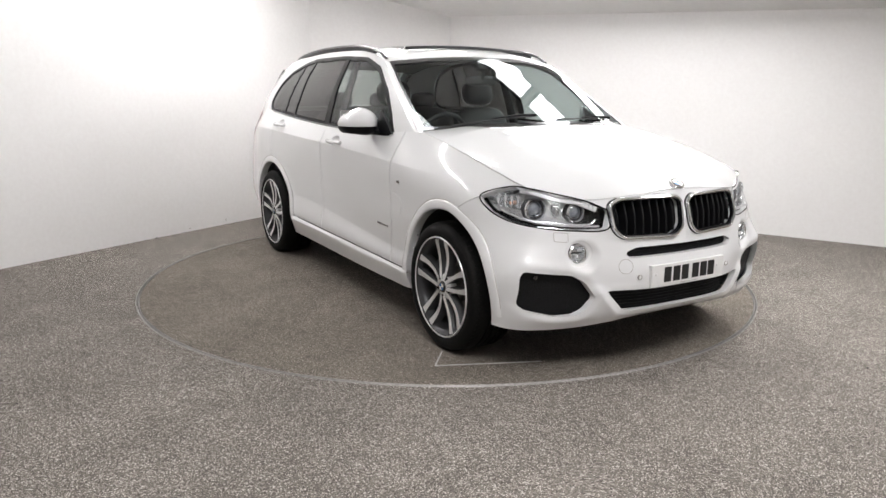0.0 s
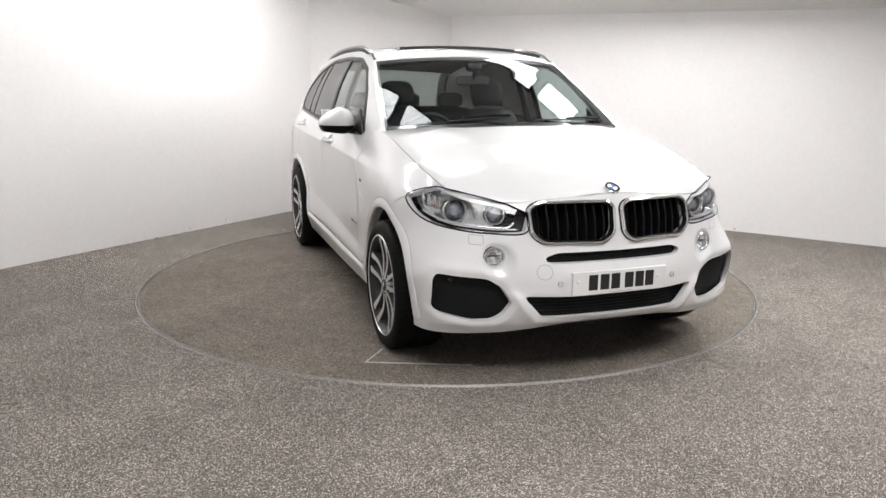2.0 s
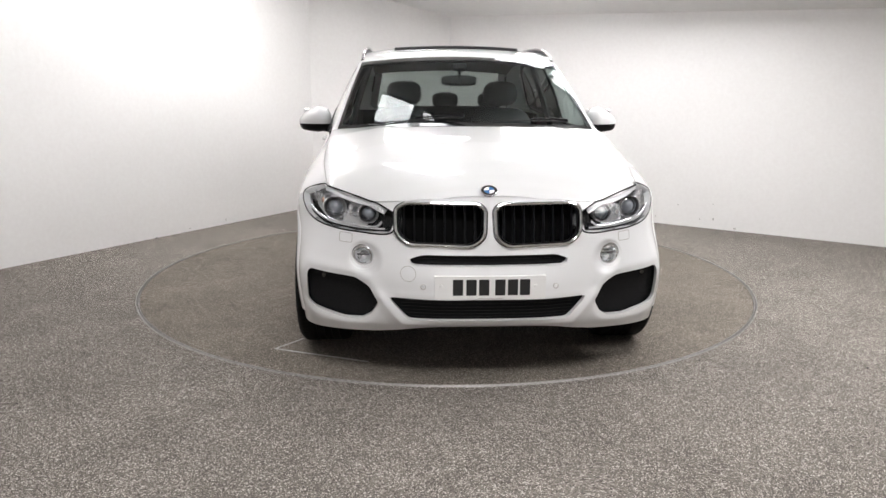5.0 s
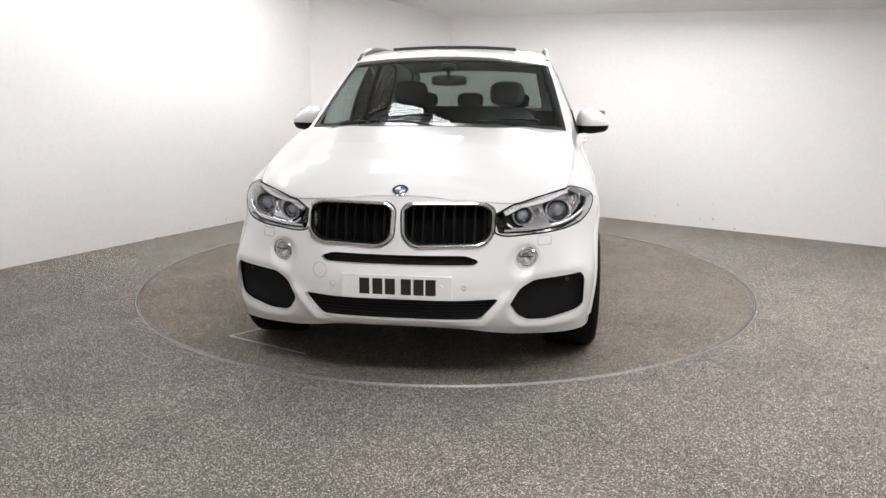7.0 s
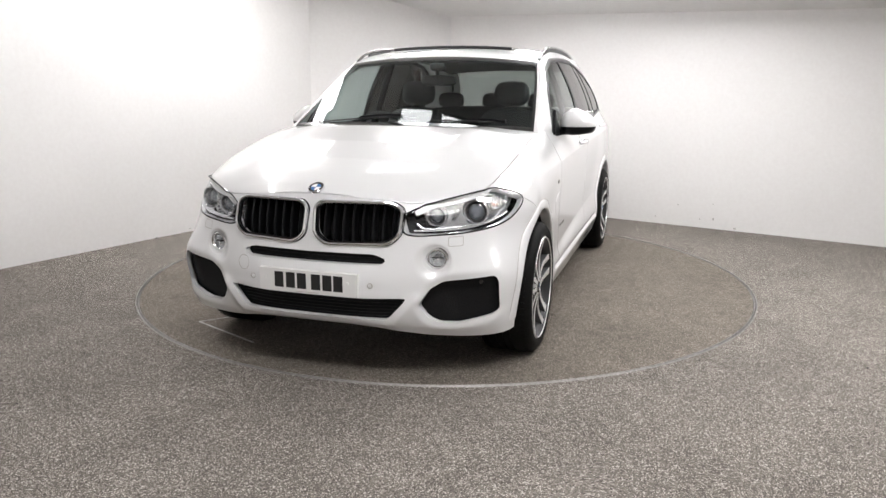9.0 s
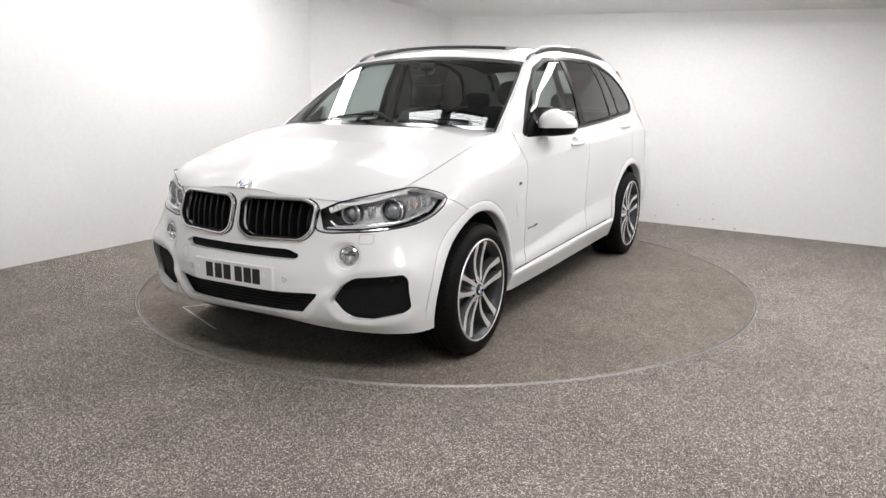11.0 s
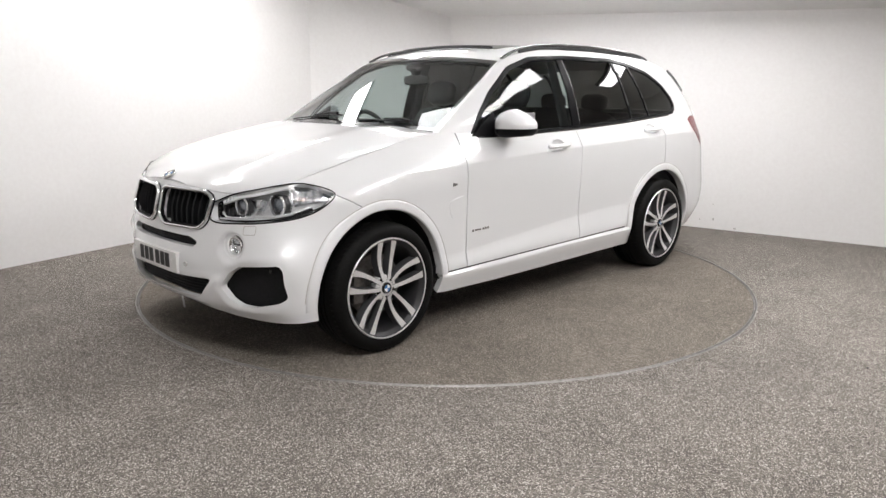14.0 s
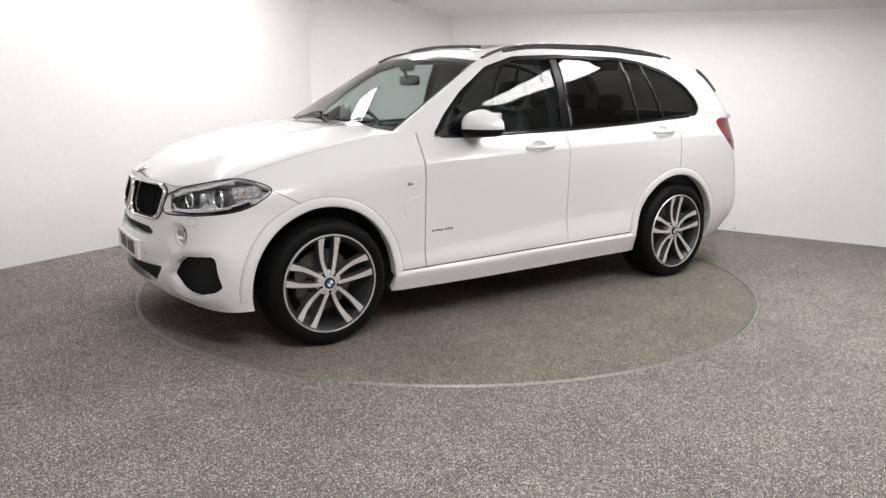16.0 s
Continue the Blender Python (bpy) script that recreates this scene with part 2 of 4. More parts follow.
def gap_split(mesh, fun, gap=0.005):
    """Splits along fun = 0 and leaves an open joint."""
    a, _ = split(mesh, fun(mesh[0]) + gap / 2)
    _, b = split(mesh, fun(mesh[0]) - gap / 2)
    return a, b


def panel_mesh(mesh, depth=0.018, straight=9.0):
    """Verts and faces of a panel whose open edges are folded inwards; ahead of straight they fold back along x."""
    v, f = mesh[0][:, :3], mesh[1]
    if len(f) == 0:
        return v, f
    key = np.round(v / 0.0003).astype(np.int64)
    _, first, inv = np.unique(key, axis=0, return_index=True, return_inverse=True)
    inv = inv.reshape(-1)
    v, f = v[first], inv[f]
    f = f[(f[:, 0] != f[:, 1]) & (f[:, 1] != f[:, 2]) & (f[:, 0] != f[:, 2])]
    nrm = np.zeros_like(v)
    fn = np.cross(v[f[:, 1]] - v[f[:, 0]], v[f[:, 2]] - v[f[:, 0]])
    for k in range(3):
        np.add.at(nrm, f[:, k], fn)
    nrm /= np.linalg.norm(nrm, axis=1)[:, None] + 1e-12
    nrm[v[:, 0] > straight] = (1, 0, 0)
    e = np.vstack([f[:, [0, 1]], f[:, [1, 2]], f[:, [2, 0]]])
    s = np.sort(e, axis=1)
    code = s[:, 0] * (len(v) + 1) + s[:, 1]
    u, ix, cnt = np.unique(code, return_index=True, return_counts=True)
    rim = e[ix[cnt == 1]]
    rim = rim[~((np.abs(v[rim[:, 0], 1]) < 0.0005) & (np.abs(v[rim[:, 1], 1]) < 0.0005))]
    ids = np.unique(rim)
    new_id = {int(i): len(v) + k for k, i in enumerate(ids)}
    vv = np.vstack([v, v[ids] - nrm[ids] * depth])
    faces = [tuple(t) for t in f] + [(int(b), int(a), new_id[int(a)], new_id[int(b)]) for a, b in rim]
    return vv, faces


def mirrored(v, f):
    w = np.array(v, float).copy()
    w[:, 1] *= -1
    return w, [tuple(reversed(t)) for t in f]


def both(v, f):
    w, g = mirrored(v, f)
    n = len(v)
    return np.vstack([v, w]), list(f) + [tuple(i + n for i in t) for t in g]


def panel(name, mesh, mat, parent, label="", sides="both", depth=0.018, straight=9.0):
    """One panel across the middle (both), or a left and a right one (pair)."""
    v, f = panel_mesh(mesh, depth, straight)
    out = []
    for vv, ff in ([both(v, f)] if sides == "both" else [(v, f), mirrored(v, f)]):
        ob = link_mesh(name, vv, ff, mat, parent, label)
        ob.data.set_sharp_from_angle(angle=radians(40))
        out.append(ob)
    return out


def grid_mesh(nu, nv):
    i, j = np.meshgrid(np.arange(nu - 1), np.arange(nv - 1), indexing="ij")
    a = (i * nv + j).ravel()
    return np.vstack([np.stack([a, a + nv, a + nv + 1], 1), np.stack([a, a + nv + 1, a + 1], 1)])


# ------------------------------------------------------------------ the room
WALL_T = 0.12
LEFT_NEAR, LEFT_FAR = Vector((-8.0, -7.35)), Vector((-1.62, 3.285))
BACK_LEFT, BACK_RIGHT = LEFT_FAR, Vector((0.03, 3.80))
RIGHT_FAR, RIGHT_NEAR = BACK_RIGHT, Vector((8.0, -1.52))


def ceiling_z(x, y):
    return 2.288 - 0.1567 * (x - 0.018) - 0.182 * (y - 3.808)


def wall(name, a, b, label):
    d = (b - a).normalized()
    n = Vector((-d.y, d.x))
    bm = bmesh.new()
    rows = []
    for p, off in ((a, 0), (b, 0), (b, WALL_T), (a, WALL_T)):
        q = p + n * off
        rows.append((bm.verts.new((q.x, q.y, -0.02)), bm.verts.new((q.x, q.y, ceiling_z(p.x, p.y) + 0.01))))
    bm.faces.new([r[0] for r in rows])
    bm.faces.new([r[1] for r in rows])
    for i in range(4):
        j = (i + 1) % 4
        bm.faces.new((rows[i][0], rows[j][0], rows[j][1], rows[i][1]))
    return tagged(part(name, bm, "wall", None, smooth=False), label, "wall", kind="structure")


NEAR_LEFT, NEAR_RIGHT = Vector((-8.0, -9.0)), Vector((8.0, -9.0))
wall("wall_west", LEFT_NEAR, LEFT_FAR, "plain white painted studio wall beside the turntable")
wall("wall_corner", BACK_LEFT, BACK_RIGHT, "narrow white wall across the corner of the studio")
wall("wall_east", RIGHT_FAR, RIGHT_NEAR, "plain white painted studio wall with faint scuffs")
wall("wall_side_east", RIGHT_NEAR, NEAR_RIGHT, "white side wall of the studio")
wall("wall_south", NEAR_RIGHT, NEAR_LEFT, "white wall closing the studio")
wall("wall_side_west", NEAR_LEFT, LEFT_NEAR, "white side wall of the studio")

bm = bmesh.new()
outline = [LEFT_NEAR, LEFT_FAR, BACK_RIGHT, RIGHT_NEAR, NEAR_RIGHT, NEAR_LEFT]
lo = [bm.verts.new((p.x * 1.02, p.y * 1.02, ceiling_z(p.x * 1.02, p.y * 1.02))) for p in outline]
hi = [bm.verts.new((p.x * 1.02, p.y * 1.02, ceiling_z(p.x * 1.02, p.y * 1.02) + 0.1)) for p in outline]
bm.faces.new(lo)
bm.faces.new(hi[::-1])
for i in range(6):
    bm.faces.new((lo[i], lo[(i + 1) % 6], hi[(i + 1) % 6], hi[i]))
tagged(part("ceiling", bm, "ceiling", None, smooth=False), "pale grey painted sloping studio ceiling", "ceiling", kind="structure")

# floor with a round well for the turntable
bm = bmesh.new()
SEG = 160
ring = [bm.verts.new((math.cos(2 * math.pi * i / SEG) * (TABLE_R + 0.010), math.sin(2 * math.pi * i / SEG) * (TABLE_R + 0.010), 0)) for i in range(SEG)]
low = [bm.verts.new((v.co.x, v.co.y, -0.06)) for v in ring]
far = [bm.verts.new((math.cos(2 * math.pi * i / SEG) * 14, math.sin(2 * math.pi * i / SEG) * 14, 0)) for i in range(SEG)]
for i in range(SEG):
    j = (i + 1) % SEG
    bm.faces.new((ring[i], far[i], far[j], ring[j]))
    bm.faces.new((low[i], ring[i], ring[j], low[j]))
bm.faces.new(low)
tagged(part("floor", bm, "carpet", None, smooth=False), "grey-brown flecked carpet floor of the studio", "floor", kind="structure")

# turntable: disc, steel edging, tape marks
turntable = tagged(new("turntable"), "round carpeted car turntable with thin steel edge", "turntable")
bm = bmesh.new()
bmesh.ops.create_cone(bm, cap_ends=True, segments=SEG, radius1=TABLE_R - 0.012, radius2=TABLE_R - 0.012, depth=0.05)
bmesh.ops.translate(bm, vec=(0, 0, -0.023), verts=bm.verts)
part("disc", bm, "table", turntable, "worn grey-brown carpet disc", smooth=False)
part("edge_strip", lathe([(TABLE_R - 0.008, -0.04), (TABLE_R - 0.008, 0.004), (TABLE_R - 0.003, 0.005), (TABLE_R, 0.0), (TABLE_R, -0.04)], SEG, "z"), "steel", turntable, "thin worn steel edging", smooth=False)
tagged(part("floor_edging", lathe([(TABLE_R + 0.007, -0.05), (TABLE_R + 0.007, 0.003), (TABLE_R + 0.013, 0.0035), (TABLE_R + 0.016, 0.0)], SEG, "z"), "steel", None, smooth=False),
       "thin steel edging round the turntable well", "edging", kind="structure")


def strip(a, b, w):
    a, b = Vector(a), Vector(b)
    d = (b - a).normalized()
    n = Vector((-d.y, d.x)) * w / 2
    bm = bmesh.new()
    lo = [bm.verts.new((p.x, p.y, 0.002)) for p in (a - n, b - n, b + n, a + n)]
    hi = [bm.verts.new((p.x, p.y, 0.0045)) for p in (a - n, b - n, b + n, a + n)]
    bm.faces.new(hi)
    for i in range(4):
        bm.faces.new((lo[i], lo[(i + 1) % 4], hi[(i + 1) % 4], hi[i]))
    return bm


MARK = Vector((1.665 + CAR_X, -1.128 + CAR_Y))
part("tape_mark", merge(strip(MARK, MARK + Vector((0.225, 0.53)), 0.012), strip(MARK, MARK + Vector((-0.17, 0.14)), 0.009)), "mark", turntable, "pale tape corner mark", smooth=False)


# light panels under the ceiling: six placed from glass reflections, the others added fill
def ceiling_lamp(x, y, sx, sy, rz=0.0, power="lamp", drop=0.06):
    lamp = tagged(new("ceiling_lamp"), "large flat white ceiling light panel, one of a set partly added as fill", "studio light", group="studio light panels")
    n = Vector((0.1567, 0.182, 1)).normalized()
    lamp.matrix_world = Matrix.Translation((x, y, ceiling_z(x, y) - drop)) @ Vector((0, 0, 1)).rotation_difference(n).to_matrix().to_4x4() @ pose(0, 0, 0, 0, 0, rz)
    part("diffuser", box(sx, sy, 0.012, (0, 0, -0.02)), power, lamp, "glowing white diffuser", smooth=False)
    part("housing", box(sx + 0.06, sy + 0.06, 0.05, (0, 0, 0.014), 0.01), "plastic", lamp, "black metal housing", smooth=False)
    return lamp


# row two's last panel and all of row three are added to brighten walls
for x, y, sx, sy, rz, power in ((-.63, -.06, .44, .27, -28, "lamp"), (-.12, -.36, .46, .27, -28, "lamp"), (.86, .74, .58, .36, -20, "lamp"), (1.42, .52, .40, .36, -20, "lamp"),
                                (-1.70, 1.43, .30, 1.0, -22, "lamp_mid"), (2.30, -.70, .40, 1.4, 14, "lamp_mid"), (-.25, 1.90, 1.0, .30, 10, "lamp_mid"),
                                (-2.55, .0, .23, 3.0, -31, "lamp_fill"), (.35, -4.9, 2.6, 1.1, 0, "lamp_fill"), (3.4, -2.6, .65, 1.5, 35, "lamp_fill"), (1.86, 1.42, 2.6, .20, -33.7, "lamp_fill")):
    ceiling_lamp(x, y, sx, sy, rz, power)


# ------------------------------------------------------------------ the car: form lines, rear middle to nose, left half
SILL = [(-2.40, 0, .30), (-2.36, .55, .30), (-2.20, .85, .30), (-1.95, .93, .27), (-1.75, .94, .26), (-1.4665, .945, .255), (-.9, .935, .255), (-.2, .93, .248),
        (.5, .93, .245), (1.0, .93, .25), (1.4665, .935, .25), (1.82, .935, .262), (2.02, .86, .258), (2.15, .56, .262), (2.225, .30, .305), (2.24, 0, .312)]
LOWER = [(-2.47, 0, .42), (-2.43, .55, .42), (-2.28, .89, .42), (-2.0, .96, .40), (-1.75, .98, .40), (-1.4665, .985, .40), (-.9, .974, .395), (-.2, .970, .39),
         (.5, .968, .38), (1.0, .966, .37), (1.4665, .96, .38), (1.84, .95, .385), (2.05, .87, .375), (2.18, .58, .36), (2.280, .28, .375), (2.297, 0, .375)]
CREASE = [(-2.50, 0, .56), (-2.46, .55, .56), (-2.32, .90, .56), (-2.03, .97, .56), (-1.75, .985, .56), (-1.4665, .985, .56), (-.9, .957, .575), (-.2, .952, .545),
          (.5, .951, .495), (1.0, .958, .475), (1.4665, .968, .54), (1.85, .955, .54), (2.07, .88, .54), (2.19, .58, .53), (2.298, .28, .53), (2.312, 0, .53)]
WAIST = [(-2.50, 0, .72), (-2.46, .55, .72), (-2.30, .90, .72), (-2.02, .967, .73), (-1.75, .985, .74), (-1.4665, .985, .75), (-.9, .964, .74), (-.2, .959, .73),
         (.5, .958, .73), (1.0, .960, .73), (1.4665, .966, .73), (1.78, .945, .72), (2.02, .83, .71), (2.17, .58, .70), (2.255, .30, .70), (2.285, 0, .70)]
SHOULDER = [(-2.47, 0, 1.0), (-2.43, .55, 1.0), (-2.28, .87, 1.02), (-2.02, .942, 1.075), (-1.75, .968, 1.085), (-1.4665, .976, 1.08), (-.9, .973, 1.06), (-.2, .968, 1.04),
            (.5, .964, 1.015), (1.0, .955, .99), (1.4665, .945, .965), (1.76, .92, .905), (1.99, .79, .86), (2.15, .55, .83), (2.235, .28, .83), (2.26, 0, .83)]
BELT = [(-2.44, 0, 1.20), (-2.42, .50, 1.20), (-2.28, .79, 1.21), (-2.0, .855, 1.24), (-1.75, .878, 1.235), (-1.4665, .885, 1.222), (-.9, .902, 1.192), (-.2, .902, 1.163),
        (.5, .897, 1.152), (.98, .84, 1.178), (1.4665, .835, 1.09), (1.75, .815, 1.017), (1.95, .77, .958), (2.105, .56, .903), (2.208, .27, .927), (2.224, 0, .942)]
ROOF = [(-2.40, .735, 1.205), (-2.25, .70, 1.38), (-2.06, .66, 1.555), (-1.78, .665, 1.638), (-1.2, .668, 1.69), (-.6, .672, 1.705), (-.1, .68, 1.685), (.212, .695, 1.62),
        (.46, .745, 1.478), (.71, .791, 1.327), (.955, .832, 1.176)]
LINES = [SILL, LOWER, CREASE, WAIST, SHOULDER, BELT]

mean = np.mean(np.array(LINES), axis=0)
T_MAIN = np.concatenate([[0], np.cumsum(np.linalg.norm(np.diff(mean, axis=0), axis=1))])
NV = 84
tu = np.concatenate([np.linspace(0, T_MAIN[10], 180, endpoint=False), np.linspace(T_MAIN[10], T_MAIN[-1], 190)])
NU = len(tu)
long_lines = np.array([hermite(l, T_MAIN, tu) for l in LINES])           # line, u, xyz
tv_knots = np.array([0, .13, .29, .48, .80, 1.0])
tv = np.unique(np.concatenate([np.linspace(0, 1, NV - 2), [.29, .80]]))
NV = len(tv)


def crisp(rows):
    """The section with hard creases at the lower door line and the shoulder."""
    out = np.empty((NV, 3))
    for a, b in ((0, 2), (2, 4), (4, 5)):
        pick = (tv >= tv_knots[a] - 1e-9) & (tv <= tv_knots[b] + 1e-9)
        out[pick] = hermite(rows[a:b + 1], tv_knots[a:b + 1], tv[pick])
    return out


side = np.empty((NU, NV, 3))                                             # u, v, xyz
for i in range(NU):
    soft_row, hard_row = hermite(long_lines[:, i], tv_knots, tv), crisp(long_lines[:, i])
    w_hard = np.clip((1.45 - long_lines[3, i, 0]) / .5, 0, 1) * .60
    side[i] = soft_row * (1 - w_hard) + hard_row * w_hard
side[0, :, 1] = side[-1, :, 1] = 0


def ramp(a, lo, hi):
    """Smooth step from 0 at lo to 1 at hi."""
    k_ = np.clip((a - lo) / (hi - lo), 0, 1)
    return k_ * k_ * (3 - 2 * k_)


CHIN = [(-.7, .52), (.545, .52), (.515, .452), (.415, .326), (-.7, .326)]
VENT_RIM = rounded([(.505, .425), (.56, .528), (.63, .572), (.885, .602), (.93, .54), (.93, .40), (.86, .345), (.70, .302), (.59, .306), (.54, .345)], .02)
FOG_Y, FOG_Z = .602, .648


def sculpt(x, y, z):
    """How far the bumper stands proud: a chin edge round the mouth, hollows round the vents and the fog lamps."""
    chin = inside(CHIN, y, z)
    low_part = ramp(z, .500, .452)
    d = np.where(chin < 0, .018 + .30 * chin, .018 * np.clip(1 - chin / .055, 0, 1) ** 1.5) * low_part
    d = np.maximum(d, -.012)
    vent_in = inside(VENT_RIM, y, z)
    d = d + np.where(vent_in < 0, np.maximum(.30 * vent_in, -.008), 0) + .005 * np.exp(-(vent_in / .030) ** 2)
    d = d - .30 * np.clip(.312 - z, 0, .1) * ramp(y, .40, .50) * ramp(y, .93, .86)
    dish = np.hypot((y - FOG_Y + .012) / .088, (z - FOG_Z + .012) / .092)
    d = d - .020 * ramp(dish, 1.0, .45)
    return d * ramp(x, 1.86, 2.0)


side[:, :, 0] += sculpt(side[:, :, 0], side[:, :, 1], side[:, :, 2])
uu, vv = np.meshgrid(tu, tv, indexing="ij")
side_all = (np.concatenate([side.reshape(-1, 3), uu.reshape(-1, 1), vv.reshape(-1, 1)], 1), grid_mesh(NU, NV)[:, ::-1])

# wheel openings, windows and lamps as outlines on the surface
WHEELS = ((1.4665, .364), (-1.4665, .364))
ARCH = .434


def arch(v):
    d = np.minimum(*[np.hypot(v[:, 0] - x + .008, v[:, 2] - z) for x, z in WHEELS]) - ARCH
    return np.where(v[:, 1] > .5, d, 1.0)


def front(poly, from_x=1.6):
    return lambda v: np.where(v[:, 0] > from_x, inside(poly, v[:, 1], v[:, 2]), 1.0)


def oblique(x, y):
    return (y - x) * math.sqrt(.5)


KIDNEY = rounded([(.026, .880), (.060, .908), (.385, .908), (.438, .880), (.436, .768), (.385, .722), (.085, .716), (.032, .756)], .036)
SLOT = rounded([(-.50, .655), (-.47, .672), (.32, .672), (.385, .648), (.36, .622), (-.4, .622)], .02)
MOUTH = rounded([(-.6, .462), (.482, .462), (.385, .354), (-.5, .354)], .022)
VENT = rounded([(.527, .425), (.575, .505), (.64, .545), (.868, .572), (.885, .54), (.885, .40), (.85, .372), (.70, .332), (.61, .334), (.565, .362)], .016)
LAMP_POINTS = [(2.20, .452, .852), (2.12, .56, .905), (2.03, .68, .937), (1.95, .79, .962), (1.87, .86, .955), (1.76, .925, .910), (1.83, .905, .84), (1.93, .85, .797), (2.04, .73, .774), (2.10, .60, .764), (2.19, .455, .766)]
HEADLAMP = rounded([(oblique(x, y), z) for x, y, z in LAMP_POINTS], .012, 3)
DLO = rounded([(.70, 1.150), (.40, 1.150), (-.39, 1.168), (-1.06, 1.197), (-1.60, 1.228), (-1.735, 1.240), (-1.80, 1.285), (-1.79, 1.345), (-1.685, 1.465), (-1.52, 1.562), (-1.28, 1.624),
               (-1.05, 1.652), (-.45, 1.656), (-.04, 1.636), (.205, 1.566), (.445, 1.41), (.605, 1.27)], .03)


def lamp_cut(v):
    return np.where((v[:, 0] > 1.5) & (v[:, 1] > .3), inside(HEADLAMP, oblique(v[:, 0], v[:, 1]), v[:, 2]), 1.0)


def wing_line(v):
    """Bumper below and ahead of the joint from the lamp's tip to the wheel opening."""
    return np.where(v[:, 0] > 1.35, (v[:, 2] - .905) * .88 - (v[:, 0] - 1.755) * .47, 1.0)


def sill_line(v):
    return np.where(np.abs(v[:, 0]) < 1.3, (v[:, 2] - (.386 - .014 * v[:, 0])), 1.0)


def front_joint(v):
    return v[:, 0] - (.812 + .03 * (v[:, 2] - .75) ** 2 - .05 * np.clip(.5 - v[:, 2], 0, 1) ** 2)


def middle_joint(v):
    return v[:, 0] - (-.345 + .02 * (v[:, 2] - .8))


def rear_joint(v):
    low = np.hypot(v[:, 0] + 1.4665, v[:, 2] - .365) - .50
    return np.where(v[:, 2] > .80, v[:, 0] + 1.478, np.where(v[:, 0] < -.7, np.minimum(low, v[:, 0] + 1.478), 1.0))


car = tagged(new("car"), "white five-door sport utility car standing on the turntable", "car")

_, shell = split(side_all, arch(side_all[0]))
hull = BVHTree.FromPolygons([tuple(p) for p in side_all[0][:, :3]], [tuple(int(i) for i in t) for t in side_all[1]])


def skin(x, z, off=0.0):
    """A point of the left flank at (x, z), off metres proud of it, and the normal."""
    p, n, _, _ = hull.ray_cast(Vector((x, 3, z)), Vector((0, -1, 0)))
    if p is None:
        p, n = Vector((x, .95, z)), Vector((0, 1, 0))
    if n.y < 0:
        n = -n
    return p + n * off, n


def face(y, z, off=0.0):
    """A point of the nose at (y, z), off metres proud of it, and the normal."""
    p, n, _, _ = hull.ray_cast(Vector((4, abs(y), z)), Vector((-1, 0, 0)))
    if p is None:
        p, n = Vector((2.2, abs(y), z)), Vector((1, 0, 0))
    if n.x < 0:
        n = -n
    if y < 0:
        p, n = Vector((p.x, -p.y, p.z)), Vector((n.x, -n.y, n.z))
    return p + n * off, n


lamp_glass, shell = split(shell, lamp_cut(shell[0]))
bumper, wing = gap_split(shell, wing_line, .0045)
for outline in (KIDNEY, SLOT, MOUTH, VENT):
    _, bumper = split(bumper, front(outline)(bumper[0]))
_, bumper = split(bumper, np.where(bumper[0][:, 0] > 1.8, np.hypot(bumper[0][:, 1] - FOG_Y, bumper[0][:, 2] - FOG_Z) - .050, 1.0))
sill, wing = gap_split(wing, sill_line, .008)
sill[0][:, 1] += .020 * ramp(sill_line(sill[0]), -.002, -.024) * ramp(np.abs(sill[0][:, 0]), 1.06, .98)
rest, fender = gap_split(wing, front_joint, .008)
rest, door_f = gap_split(rest, middle_joint, .006)
quarter, door_r = gap_split(rest, rear_joint, .006)
sill_b, fender = split(fender, np.where(fender[0][:, 0] < 1.4665, fender[0][:, 2] - .37, 1.0))

TAIL = [(-1.99, 1.185), (-2.10, 1.212), (-2.6, 1.19), (-2.6, .94), (-2.22, .95), (-2.12, 1.02), (-2.03, 1.10)]
HANDLES = ((-.085, 1.062), (-1.305, 1.128))
tail_lamp, quarter = gap_split(quarter, lambda v: np.where((v[:, 0] < -2) & (v[:, 1] > .42), inside(TAIL, v[:, 0], v[:, 2]), 1.0), .004)
panel("front_bumper", bumper, "paint", car, "white front bumper with dark air openings", depth=.035, straight=1.96)
panel("front_wing", fender, "paint", car, sides="pair", depth=.035)


def cup_cut(v, hx, hz):
    """Inside the finger recess behind a door grip."""
    return np.hypot((v[:, 0] - hx) / .064, (v[:, 2] - hz - .008) / .034) * .034 - .034


_, door_f = split(door_f, cup_cut(door_f[0], *HANDLES[0]))
_, door_r = split(door_r, cup_cut(door_r[0], *HANDLES[1]))
panel("front_door", door_f, "paint", car, sides="pair", depth=.035)
panel("rear_door", door_r, "paint", car, sides="pair", depth=.035)
panel("rear_quarter", quarter, "paint", car)
panel("sill", sill, "paint", car, sides="pair", depth=.05)
panel("sill_end", sill_b, "paint", car, sides="pair", depth=.05)

# bonnet between the belt lines
NB = 70
tb = np.linspace(T_MAIN[9] - .03, T_MAIN[-1], NB)
edge = hermite(BELT, T_MAIN, tb)
edge[-1, 1] = 0


xs = np.linspace(.93, 2.214, 90)
order = np.argsort(edge[:, 0])
ye_of = np.interp(xs, edge[order, 0], edge[order, 1])
ze_of = np.interp(xs, edge[order, 0], edge[order, 2])
sv = np.linspace(0, 1, 48)
X, S = np.meshgrid(xs, sv, indexing="ij")
Ye = np.repeat(ye_of[:, None], 48, 1)
Y = Ye * S
